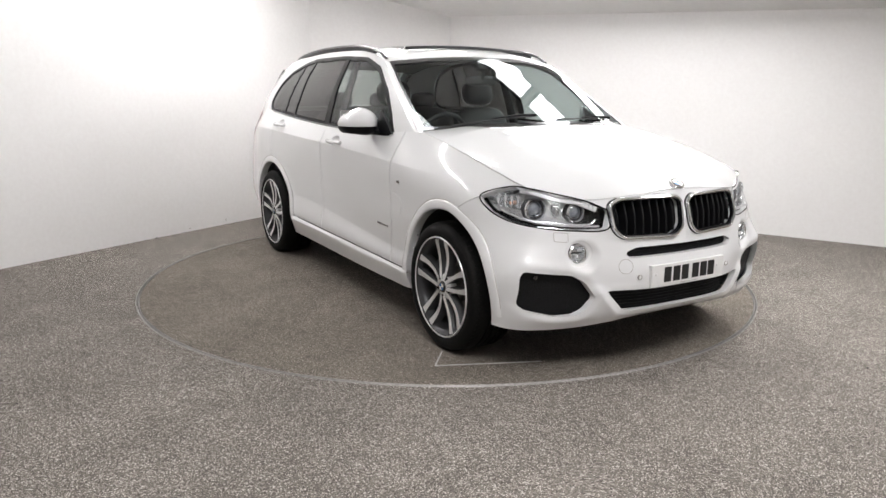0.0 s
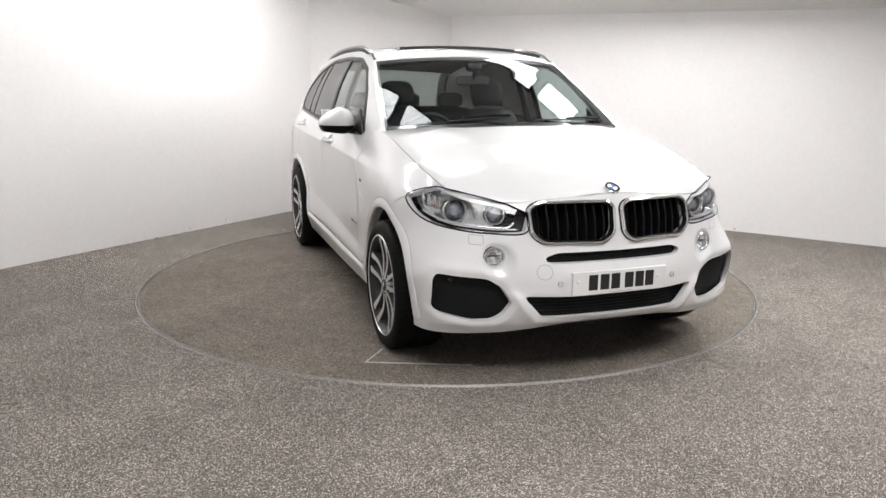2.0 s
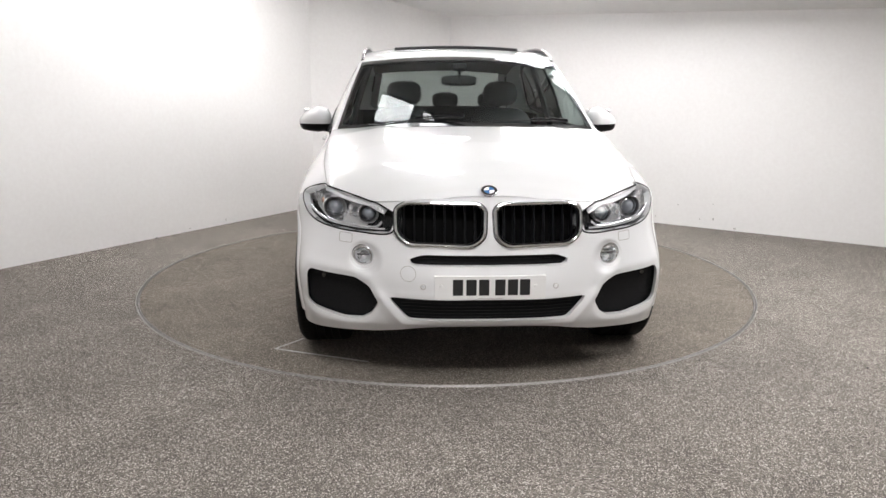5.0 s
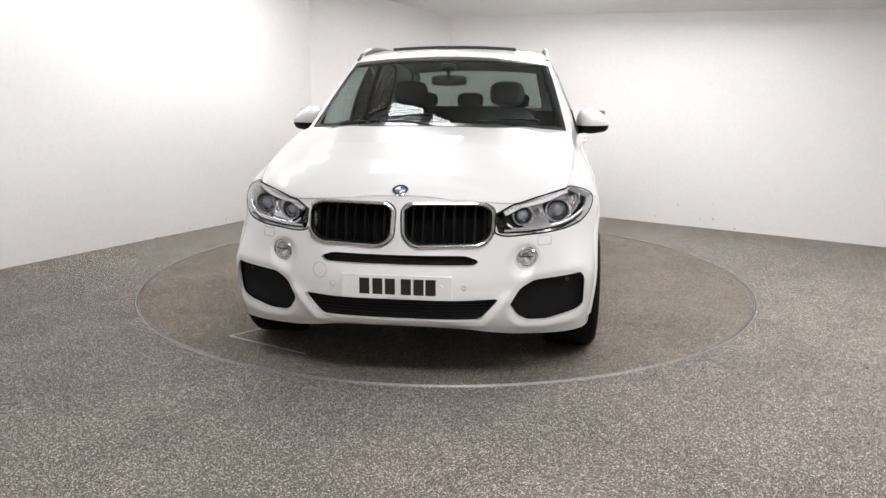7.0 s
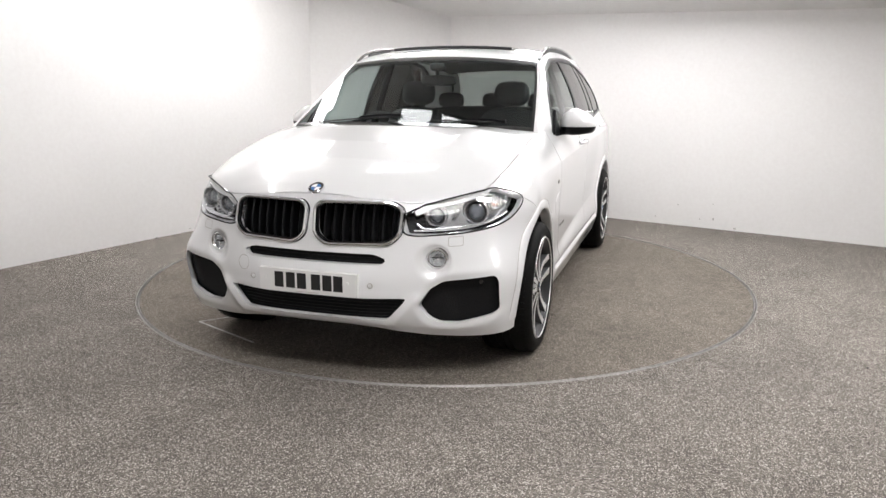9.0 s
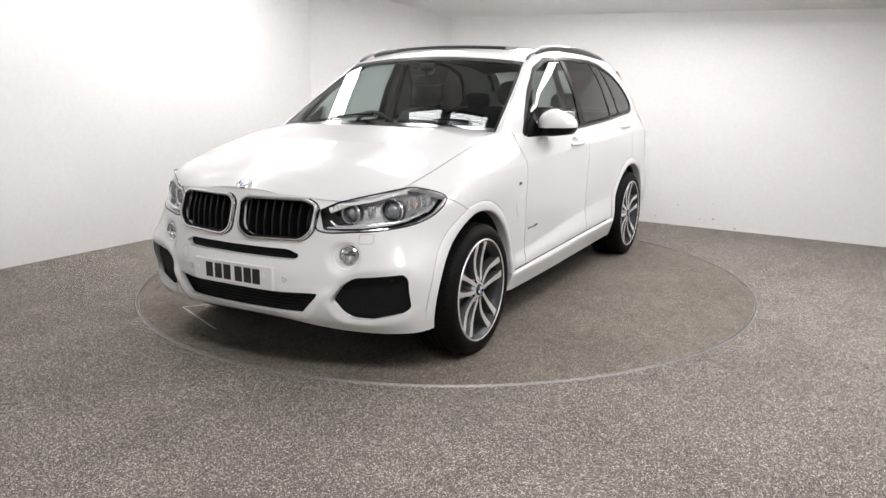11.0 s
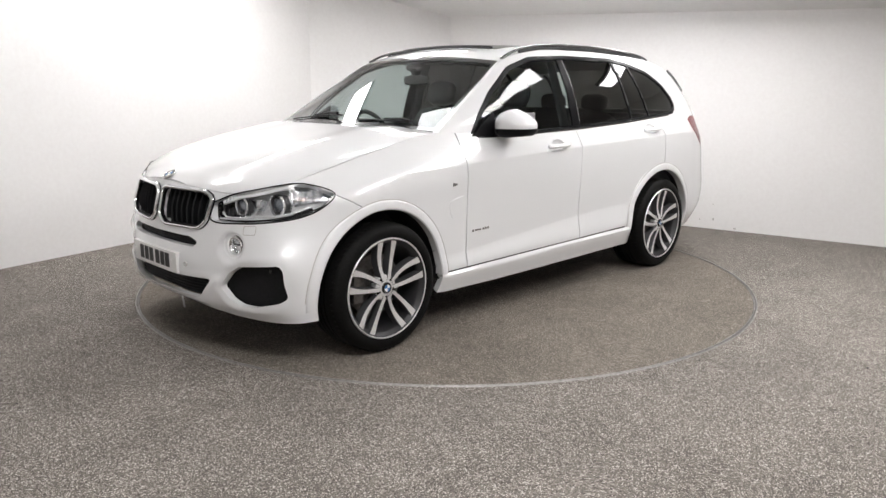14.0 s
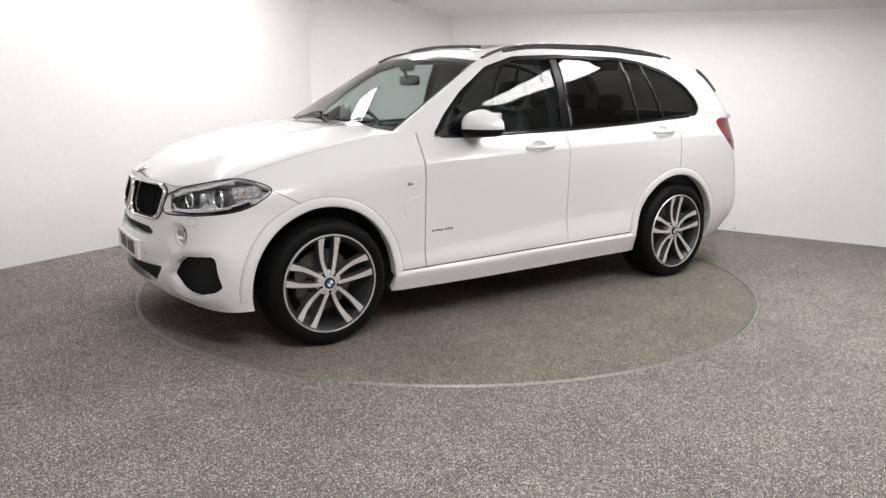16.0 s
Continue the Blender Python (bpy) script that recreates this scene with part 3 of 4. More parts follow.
# the outer lip follows the belt, the middle bulges, with a soft power line on each side
bow = (1 - S ** 2) * .06 * np.clip((1.1 - X) / .2, 0, 1)
ridge = .010 * np.exp(-((S - .62) / .13) ** 2) * np.clip((2.12 - X) / .3, 0, 1)
mid_z = np.interp(X, [.9, 1.2, 1.6, 1.9, 2.05, 2.15, 2.22], [1.205, 1.215, 1.150, 1.082, 1.032, .988, .942])
rim_z = np.repeat(ze_of[:, None], 48, 1)
Z = rim_z + (mid_z - rim_z) * (1 - S ** 2.6) ** .8 + ridge
top_mesh = (np.stack([(X + bow).ravel(), Y.ravel(), Z.ravel(), X.ravel(), S.ravel()], 1), grid_mesh(90, 48)[:, :])
bonnet, _ = split(top_mesh, (top_mesh[0][:, 1] - np.interp(top_mesh[0][:, 3], xs, ye_of) + .005))
panel("bonnet", bonnet, "paint", car, "white bonnet with soft power lines")

# roof edge and cabin
ra = np.array(ROOF)
T_ROOF = np.concatenate([[0], np.cumsum(np.linalg.norm(np.diff(ra, axis=0), axis=1))])
NR = 150
tr = np.linspace(0, T_ROOF[-1], NR)
roof_edge = hermite(ROOF, T_ROOF, tr)
belt_fine = hermite(BELT, T_MAIN, np.linspace(T_MAIN[1], T_MAIN[10], 500))
keep = belt_fine[:, 1] > .6
bx, bz, by = belt_fine[keep, 0], belt_fine[keep, 2], belt_fine[keep, 1]
o = np.argsort(bx)
base = np.stack([roof_edge[:, 0], np.interp(roof_edge[:, 0], bx[o], by[o]), np.interp(roof_edge[:, 0], bx[o], bz[o])], 1)
base[:, 2] = np.minimum(base[:, 2], roof_edge[:, 2])
k = np.linspace(0, 1, 40)
cab = base[:, None, :] + (roof_edge - base)[:, None, :] * k[None, :, None]
cab[:, :, 1] += (.028 * np.sin(np.pi * k))[None, :] * np.clip((roof_edge[:, 2] - base[:, 2]) / .4, 0, 1)[:, None]
kk = np.repeat(k[None, :], NR, 0)
cabin_side = (np.concatenate([cab.reshape(-1, 3), np.repeat(tr, 40)[:, None], kk.reshape(-1, 1)], 1), grid_mesh(NR, 40)[:, ::-1])


def window(v, grow=0.0):
    return inside(DLO, v[:, 0], v[:, 2]) - grow


glazing, pillars = split(cabin_side, window(cabin_side[0], .012))
panel("side_frame", pillars, "paint", car, "white roof frame and pillars", sides="pair")
frame_black, panes = split(glazing, -(window(glazing[0]) + .016))


def sink(mesh, d):
    """A copy moved inwards by d."""
    v = mesh[0].copy()
    v[:, 1] -= d
    return v, mesh[1]


# panes: front door, rear door, quarter, with black posts between them
def post(x0, lean):
    return lambda v: v[:, 0] - (x0 + lean * (v[:, 2] - 1.2))


rest, pane_f = split(panes, post(-.325, -.03)(panes[0]))
rest, post_b = split(rest, post(-.405, -.02)(rest[0]))
rest, pane_r = split(rest, post(-1.08, .10)(rest[0]))
rest, bar_a = split(rest, post(-1.105, .10)(rest[0]))
rest, pane_v = split(rest, post(-1.36, .28)(rest[0]))
pane_q, bar_b = split(rest, post(-1.385, .28)(rest[0]))
v, f = panel_mesh(frame_black, .012)
for vv_, ff_ in ((v, f), mirrored(v, f)):
    link_mesh("window_trim", vv_, ff_, "trim_black", car, "gloss black window surround")
for name, mesh, mat, label, sink_d in (("front_window", pane_f, "side_glass", "clear green-tinted glass", .008), ("rear_window", pane_r, "privacy_glass", "dark privacy glass", .006),
                                       ("quarter_window", pane_q, "privacy_glass", "dark privacy glass", .006), ("door_post", post_b, "trim_black", "gloss black door post", .003),
                                       ("vent_window", pane_v, "privacy_glass", "dark privacy glass", .006), ("window_bar", bar_a, "trim_black", "black window bar", .003),
                                       ("window_bar", bar_b, "trim_black", "black window bar", .003)):
    v, f = panel_mesh(sink(mesh, sink_d), .005)
    for vv_, ff_ in ((v, f), mirrored(v, f)):
        link_mesh(name, vv_, ff_, mat, car, label)

# top: windscreen, roof, tail
sw = np.linspace(0, 1, 44)
bend = hermite([(.0, -.06), (.03, -.05), (.055, .0), (.054, .025), (.042, .065), (.022, .115)], [-2.45, -2.0, -1.2, -.3, .2, 1.0], roof_edge[:, 0])
crown, fore = bend[:, 0], bend[:, 1]
q = 1 - sw ** 2
top = np.stack([roof_edge[:, 0:1] + fore[:, None] * q[None], roof_edge[:, 1:2] * sw[None], roof_edge[:, 2:3] + crown[:, None] * q[None]], 2)
top_all = (np.concatenate([top.reshape(-1, 3), np.repeat(tr, 44)[:, None], np.tile(sw, NR)[:, None]], 1), grid_mesh(NR, 44))
t_head, t_cowl = np.interp([.235, .935], roof_edge[:, 0], tr)
sheet, screen = split(top_all, np.minimum(top_all[0][:, 3] - t_head, 1) )
screen, scrap = split(screen, screen[0][:, 4] - .972)
panel("screen_post", scrap, "paint", car, "white windscreen pillar", sides="pair", depth=.03)
screen, cowl_strip = split(screen, screen[0][:, 3] - t_cowl)
screen_band, screen_clear = split(screen, np.minimum.reduce([screen[0][:, 3] - t_head - .05, (.952 - screen[0][:, 4]), t_cowl - .03 - screen[0][:, 3]]))
panel("windscreen", screen_clear, "screen_glass", car, "large clear windscreen", depth=.005)
panel("windscreen_band", screen_band, "black", car, "black printed windscreen border", depth=.005)


def sunroof_cut(v):
    return np.maximum(np.abs(v[:, 0] + .43) - .44, np.abs(v[:, 1]) - .455)


sun, sheet = split(sheet, sunroof_cut(sheet[0]))
t_rear = np.interp(-1.93, roof_edge[:, 0], tr)
tail, sheet = split(sheet, sheet[0][:, 3] - t_rear)
panel("roof", sheet, "paint", car, "white roof")
panel("sunroof", sun, "black", car, "dark glass sunroof panel", depth=.02)
tail_glass, tail_frame = split(tail, np.maximum.reduce([tail[0][:, 4] - .90, tail[0][:, 3] - t_rear + .03, .05 - tail[0][:, 3]]))
panel("tailgate_frame", tail_frame, "paint", car)
panel("tailgate_window", tail_glass, "rear_glass", car, "tinted tailgate glass", depth=.005)
part("sunroof_deflector", tube([(.045 + .02 * (1 - (y / .45) ** 2), y, 1.685 + .035 * (1 - (y / .68) ** 2) + .008) for y in np.linspace(-.45, .45, 15)], .011, 8), "plastic", car, "black wind deflector")

# dark inner tub, so that no daylight shows through the joints
def tub(scale_y, z0, z1, x0, x1):
    return box(x1 - x0, scale_y * 2, z1 - z0, ((x0 + x1) / 2, 0, (z0 + z1) / 2), .05)


part("underbody", merge(tub(.80, .22, .38, -2.2, 1.0), tub(.60, .28, .62, 1.0, 1.98), tub(.60, .3, .62, -2.2, -1.0)), "plastic", car, "dark underbody")
# unseen plate added to stop bounced light beneath the bumper
tray = [(1.84, .82), (2.00, .74), (2.10, .52), (2.16, .25)]
part("undertray", flat_shape([(x, y) for x, y in tray] + [(x, -y) for x, y in tray[::-1]], .02, lambda a, b, d: (a, b, .318 + d)), "plastic", car, "unseen black plate added behind the bumper to block light", smooth=False)
# plain box added under the bonnet so its joints look dark
part("engine_bay", tub(.62, .60, .86, 1.05, 2.05), "plastic", car, "plain dark box added under the bonnet behind the joints")
part("cabin_floor", merge(box(2.9, 1.76, .06, (-.75, 0, .42), .02), box(.06, 1.7, .62, (.98, 0, .72), .02), box(.06, 1.6, .6, (-2.2, 0, .72), .02),
                          box(3.0, .03, .70, (-.6, .86, .76)), box(3.0, .03, .70, (-.6, -.86, .76)), box(1.1, .03, .82, (-1.65, .81, .80)), box(1.1, .03, .82, (-1.65, -.81, .80)), box(.04, 1.6, .7, (-2.16, 0, .86))), "trim_grey", car, "dark cabin lining")


# wheel liners and arch lips
def swept(points, normals, width, height, closed=True):
    """A bead along points: width across, height proud along the normals."""
    bm = bmesh.new()
    pts = [Vector(p) for p in points]
    n = len(pts)
    rows = []
    for i in range(n):
        a, b = (pts[(i + 1) % n], pts[i - 1]) if closed else (pts[min(i + 1, n - 1)], pts[max(i - 1, 0)])
        tan = (a - b).normalized()
        nm = Vector(normals[i]).normalized()
        sd = tan.cross(nm).normalized()
        rows.append([bm.verts.new(pts[i] + sd * width * c + nm * height * h) for c, h in ((-.5, -.6), (-.5, .45), (-.36, .85), (0, 1), (.36, .85), (.5, .45), (.5, -.6))])
    for i in range(n if closed else n - 1):
        a, b = rows[i], rows[(i + 1) % n]
        for k_ in range(7):
            bm.faces.new((a[k_], a[(k_ + 1) % 7], b[(k_ + 1) % 7], b[k_]))
    return bm


def liner(x, z, s):
    bm = bmesh.new()
    rows = []
    for a in np.linspace(-.08, math.pi + .08, 40):
        rows.append([bm.verts.new((x + math.cos(a) * r, s * y, z + math.sin(a) * r)) for r, y in ((.452, .93), (.46, .60), (.30, .58))])
    for a, b in zip(rows, rows[1:]):
        for i in range(2):
            bm.faces.new((a[i], a[i + 1], b[i + 1], b[i]))
    return bm


def arch_lip(x, z, s, a0, a1):
    """Raised body-coloured lip round the wheel opening."""
    bm = bmesh.new()
    rows = []
    for a in np.linspace(a0, a1, 64):
        row = []
        for r, off in ((.488, .000), (.4855, .004), (.478, .007), (.452, .011), (.440, .009), (.434, .002), (.436, -.05)):
            px, pz = x + math.cos(a) * r, z + math.sin(a) * r
            p, _ = skin(px, max(pz, .262), 0)
            row.append(bm.verts.new((px, s * (p.y + off), pz)))
        rows.append(row)
    for a, b in zip(rows, rows[1:]):
        for i in range(6):
            bm.faces.new((a[i], a[i + 1], b[i + 1], b[i]))
    return bm


for x, z in WHEELS:
    for s in (1, -1):
        part("wheel_liner", liner(x, z, s), "plastic", car, "black wheel arch liner")
        seam = [skin(x + math.cos(a) * .4905, max(z + math.sin(a) * .4905, .30), .0005) for a in np.linspace(.0, math.pi, 61)]
        part("arch_seam", swept([(p.x, s * p.y, p.z) for p, _ in seam], [(n.x, s * n.y, n.z) for _, n in seam], .0035, .0012, closed=False), "scuff", car, "thin grey joint round the wheel arch")
        part("arch_lip", arch_lip(x, z, s, -.10 if x > 0 else -.02, math.pi + (.0 if x > 0 else .12)), "paint", car)


# wheels
def wheel(x, z, s):
    w = new("wheel")
    w.parent = car
    back_ = .012 if x > 0 else 0.0
    w.matrix_local = pose(x - back_, s * (.975 if x > 0 else .995), z, 0, 0, 0 if s > 0 else 180)
    # outside of the wheel is +y in its own space
    tyre = [(.279, -.005), (.284, .006), (.302, .014), (.330, .010), (.348, -.004), (.358, -.022), (.3615, -.045), (.363, -.06)]
    tread = []
    for i, g in enumerate(np.linspace(-.06, -.22, 5)):
        tread += [(.363, g), (.363, g - .030), (.355, g - .031), (.355, g - .039)] if i < 4 else [(.363, g)]
    back = [(.3615, -.235), (.356, -.258), (.335, -.272), (.300, -.275), (.272, -.262)]
    part("tyre", lathe(tyre + tread[1:] + back, 72), "rubber", w, "black low-profile tyre")
    bm = bmesh.new()
    for i in range(72):
        a = 2 * math.pi * i / 72
        b = box(.002, .036, .010, (0, 0, 0))
        bmesh.ops.transform(b, matrix=Matrix.Rotation(-a, 4, "Y") @ Matrix.Translation((.3605, -.036, 0)) @ Matrix.Rotation(radians(14), 4, "X"), verts=b.verts)
        merge(bm, b)
    tagged(part("tread_block", bm, "rubber", w, smooth=False), kind="stuff")
    part("rim", lathe([(.281, -.004), (.282, .004), (.278, .008), (.270, .006), (.264, -.004), (.255, -.012), (.247, -.03), (.242, -.12), (.240, -.2), (.25, -.25), (.272, -.26)], 72), "barrel", w, "dark grey rim barrel")
    part("rim_edge", lathe([(.2835, .002), (.2828, .0066), (.2785, .0110), (.2740, .0100), (.2728, .006)], 72), "alloy", w, "bright machined rim edge")
    for sg in (1, -1):
        # a spoke: narrow at the hub, forking outwards, with a machined face and grey flanks
        for bright in (False, True):
            bm, rows = bmesh.new(), []
            for t in np.linspace(0, 1, 9):
                r = .046 + .226 * t
                mid_off = sg * (.017 + .030 * t ** .9 + .010 * math.sin(math.pi * t))
                half = .0135 - .0015 * math.sin(math.pi * t) + .0085 * t ** 2
                h = -.012 - .014 * math.sin(math.pi * min(t * 1.1, 1)) + .010 * t
                l0, r0 = mid_off - half, mid_off + half
                cross = [(l0 - .004, h - .045), (l0, h - .003), (l0 + .002, h), (r0 - .002, h), (r0, h - .003), (r0 + .004, h - .045)]
                if bright:
                    cross = [(l0 + .0022, h - .001), (l0 + .0022, h + .0022), (r0 - .0022, h + .0022), (r0 - .0022, h - .001)]
                rows.append([bm.verts.new((r, h_, o_)) for o_, h_ in cross])
            for a, b in zip(rows, rows[1:]):
                for i in range(len(a) - 1):
                    bm.faces.new((a[i], a[i + 1], b[i + 1], b[i]))
            first = part("spoke_face" if bright else "spoke", bm, "alloy" if bright else "alloy_dark", w, "bright machined spoke face" if bright else "dark grey spoke")
            for k_ in range(5):
                ob = first if k_ == 0 else new(first.name.split(".")[0], first.data)
                ob.parent = w
                if k_:
                    ob["label"] = first["label"]
                ob.matrix_local = Matrix.Rotation(-(2 * math.pi * k_ / 5 + math.pi / 2), 4, "Y")
    part("hub", lathe([(0, -.014), (.040, -.014), (.062, -.016), (.072, -.022), (.074, -.06)], 40), "alloy", w, "machined hub")
    for k_ in range(5):
        a = 2 * math.pi * (k_ + .5) / 5 + math.pi / 2
        # proud black discs: the shade inside the bolt wells as colour
        part("wheel_bolt", lathe([(0, -.0125), (.0115, -.0125), (.013, -.017), (.013, -.02)], 12, at=(math.cos(a) * .056, 0, math.sin(a) * .056)), "gap", w, "raised black disc for the shade in a bolt well")
    part("hub_cap", lathe([(0, -.006), (.026, -.006), (.031, -.008), (.033, -.014)], 32), "black", w, "round hub cap")
    for mat, qs in (("blue", (0, 2)), ("badge_white", (1, 3))):
        bm = bmesh.new()
        for qd in qs:
            arc = [(0, 0)] + [(math.cos(a) * .020, math.sin(a) * .020) for a in np.linspace(qd * math.pi / 2, (qd + 1) * math.pi / 2, 8)]
            merge(bm, flat_shape(arc, .002, lambda a, b, d: (a, -.0062 + d, b)))
        part("cap_badge", bm, mat, w)
    part("brake_disc", lathe([(0, -.13), (.09, -.13), (.10, -.115), (.178, -.115), (.178, -.145), (.09, -.15)], 48), "iron", w, "grey brake disc")
    b = box(.08, .07, .19, (.145 if x > 0 else -.145, -.10, .02), .02)
    part("brake_caliper", b, "iron", w, "grey brake caliper")
    return w


for x, z in WHEELS:
    for s in (1, -1):
        wheel(x, z, s)


# ------------------------------------------------------------------ the car's nose
def grown(outline, d):
    c = np.mean(np.array(outline), axis=0)
    return [tuple(c + (np.array(p) - c) * (1 + d / max(np.hypot(*(np.array(p) - c)), .02))) for p in outline]


def moved(mesh, dx=0.0, dy=0.0, dz=0.0):
    v = mesh[0].copy()
    v[:, 0] += dx
    v[:, 1] += dy
    v[:, 2] += dz
    return v, mesh[1]


def nose_patch(outline, grow, dx):
    a, _ = split(side_all, front(grown(outline, grow))(side_all[0]))
    return moved(a, dx)


def flipped(bm):
    bmesh.ops.scale(bm, vec=(1, -1, 1), verts=bm.verts)
    bmesh.ops.reverse_faces(bm, faces=bm.faces)
    return bm


for s in (1, -1):
    grille = new("kidney_grille")
    grille.parent = car
    pts, nms = zip(*[face(y, z, .001) for y, z in grown(KIDNEY, .004)])
    pts = [(p.x, s * p.y, p.z) for p in pts]
    nms = [(max(n.x, .75), s * n.y * .4, n.z * .3) for n in nms]
    pts = [(x + .010 * min(max((z - .86) / .06, 0), 1), y, z) for x, y, z in pts]
    part("frame", swept(pts, nms, .017, .018), "chrome", grille, "chrome kidney frame")
    for d, w_, h in ((-.010, .006, .010), (.016, .004, .003)):
        q_pts, q_nms = zip(*[face(y, z, .001) for y, z in grown(KIDNEY, d)])
        part("frame_edge", swept([(p.x + .008 * min(max((p.z - .86) / .06, 0), 1), s * p.y, p.z) for p in q_pts], [(1, 0, 0)] * len(q_pts), w_, h), "trim_black", grille, "black edge of the kidney frame")
    v, f = panel_mesh(nose_patch(KIDNEY, .01, -.085), .004)
    vv_, ff_ = (v, f) if s > 0 else mirrored(v, f)
    # plain sheet, its black colour stands for the shade behind the slats
    link_mesh("backing", vv_, ff_, "gap", grille, "black sheet giving the shade behind the slats")
    for i, y in enumerate(np.linspace(.068, .402, 8)):
        zs = np.linspace(.70, .94, 120)
        ok = inside(KIDNEY, np.full(120, y), zs) < -.004
        z0, z1 = zs[ok].min(), zs[ok].max()
        bm, rows = bmesh.new(), []
        for z in np.linspace(z0, z1, 9):
            p, _ = face(y, z)
            bulge = .006 * math.sin(math.pi * (z - z0) / (z1 - z0))
            rows.append([bm.verts.new((p.x - d + bulge, s * (y + o_), z)) for d, o_ in ((.070, -.003), (.016, -.005), (.010, 0), (.016, .005), (.070, .003))])
        for a, b in zip(rows, rows[1:]):
            for k_ in range(4):
                bm.faces.new((a[k_], a[k_ + 1], b[k_ + 1], b[k_]))
        part("slat", bm, "slat", grille, "black grille slat")

for outline, name, dx, ribs in ((SLOT, "upper_air_slot", -.04, 3), (MOUTH, "lower_air_intake", -.05, 7)):
    v, f = panel_mesh(nose_patch(outline, .012, dx), .004)
    intake = link_mesh(name, *both(v, f), "mesh_black", car, "black mesh air intake")
    zs = [z for _, z in outline]
    wmax = .36 if ribs == 3 else .42
    for z in np.linspace(min(zs) + .006, max(zs) - .006, ribs):
        bm, rows = bmesh.new(), []
        for y in np.linspace(-wmax, wmax, 21):
            p, _ = face(y, z)
            rows.append([bm.verts.new((p.x + d, y, z + h)) for d, h in ((dx + .001, -.002), (dx + .005, -.002), (dx + .005, .002), (dx + .001, .002))])
        for a, b in zip(rows, rows[1:]):
            for k_ in range(3):
                bm.faces.new((a[k_], a[k_ + 1], b[k_ + 1], b[k_]))
        part("mesh_bar", bm, "mesh_black", intake)

for s in (1, -1):
    v, f = panel_mesh(nose_patch(VENT, .012, -.05), .004)
    vent = link_mesh("corner_vent", *((v, f) if s > 0 else mirrored(v, f)), "mesh_black", car, "black corner air vent")
    part("vent_sensor", lathe([(0, .004), (.011, .004), (.012, 0)], 16, "x", (face(.80, .535)[0].x - .04, s * .80, .535)), "black", vent)

    # fog lamp
    fog = new("fog_lamp")
    fog.parent = car
    p, n = face(FOG_Y, FOG_Z)
    aim = Vector((1, .16 * s, 0)).normalized()
    fog.matrix_local = Matrix.Translation((p.x - .004, s * p.y, p.z)) @ aim.to_track_quat("X", "Z").to_matrix().to_4x4()
    part("bezel", lathe([(.036, .004), (.040, .010), (.046, .011), (.051, .006), (.053, -.03)], 40, "x"), "chrome", fog, "chrome ring")
    part("bowl", lathe([(0, -.03), (.02, -.028), (.034, -.01), (.038, .004)], 32, "x"), "reflector", fog, "silver reflector")
    part("seal", lathe([(.051, -.004), (.0525, .006), (.0555, .003), (.0555, -.01)], 40, "x"), "trim_black", fog, "thin black ring")
    part("lens", lathe([(0, .008), (.02, .007), (.037, .003)], 32, "x"), "lens", fog, "clear lens")
    part("shade_bar", box(.006, .060, .007, (-.006, 0, .004), .002), "alloy_dark", fog)
    part("bulb", lathe([(0, .0), (.008, -.002), (.009, -.03)], 16, "x", (0, 0, -.014)), "badge_white", fog)
    # dish in the bumper round the lamp
    bm, rows = bmesh.new(), []
    for a in np.linspace(0, 2 * math.pi, 41)[:-1]:
        row = []
        for r, d in ((.051, -.012), (.060, -.001), (.068, .0012)):
            q_, _ = face(FOG_Y + math.cos(a) * r, FOG_Z + math.sin(a) * r, d)
            row.append(bm.verts.new((q_.x, s * q_.y, q_.z)))
        rows.append(row)
    for i in range(40):
        a, b = rows[i], rows[(i + 1) % 40]
        for k_ in range(2):
            bm.faces.new((a[k_], a[k_ + 1], b[k_ + 1], b[k_]))
    part("fog_dish", bm, "paint", car, "white dish round the fog lamp")

    # parking sensor and washer flap
    p, n = face(.315 * s, .525, .001)
    part("parking_sensor", lathe([(0, .003), (.009, .003), (.0105, 0)], 20, "x", p), "paint", car)
    part("sensor_ring", lathe([(.0105, -.004), (.0108, .0042), (.0128, .0042), (.0130, -.004)], 20, "x", p), "scuff", car)
    loop = rounded([(.652, .752), (.715, .756), (.717, .712), (.654, .709)], .008, 3)
    pts, nms = zip(*[face(y, z, .0) for y, z in loop])
    part("washer_flap", swept([(q_.x, s * q_.y, q_.z) for q_ in pts], [(n_.x, s * n_.y, n_.z) for n_ in nms], .003, .0008), "scuff", car)

ring_ = [face(-.385 + math.cos(a) * .036, .582 + math.sin(a) * .036) for a in np.linspace(0, 2 * math.pi, 33)[:-1]]
part("tow_cover", swept([p for p, _ in ring_], [n for _, n in ring_], .0028, .0008), "scuff", car, "round towing eye cover joint")

# number plate with plain bars
plate = new("number_plate")
plate.parent = car
PX = face(0, .525)[0].x + .004


def plate_x(y):
    return PX - .06 * y * y


def plate_box(y0, y1, z0, z1, d0, d1):
    bm, rows = bmesh.new(), []
    for y in np.linspace(y0, y1, 9 if y1 - y0 > .1 else 2):
        rows.append([bm.verts.new((plate_x(y) + d, y, z)) for d, z in ((d0, z0), (d1, z0 + .001), (d1, z1 - .001), (d0, z1))])
    for a, b in zip(rows, rows[1:]):
        for k_ in range(4):
            bm.faces.new((a[k_], a[(k_ + 1) % 4], b[(k_ + 1) % 4], b[k_]))
    bm.faces.new(rows[0])
    bm.faces.new(rows[-1][::-1])
    return bm


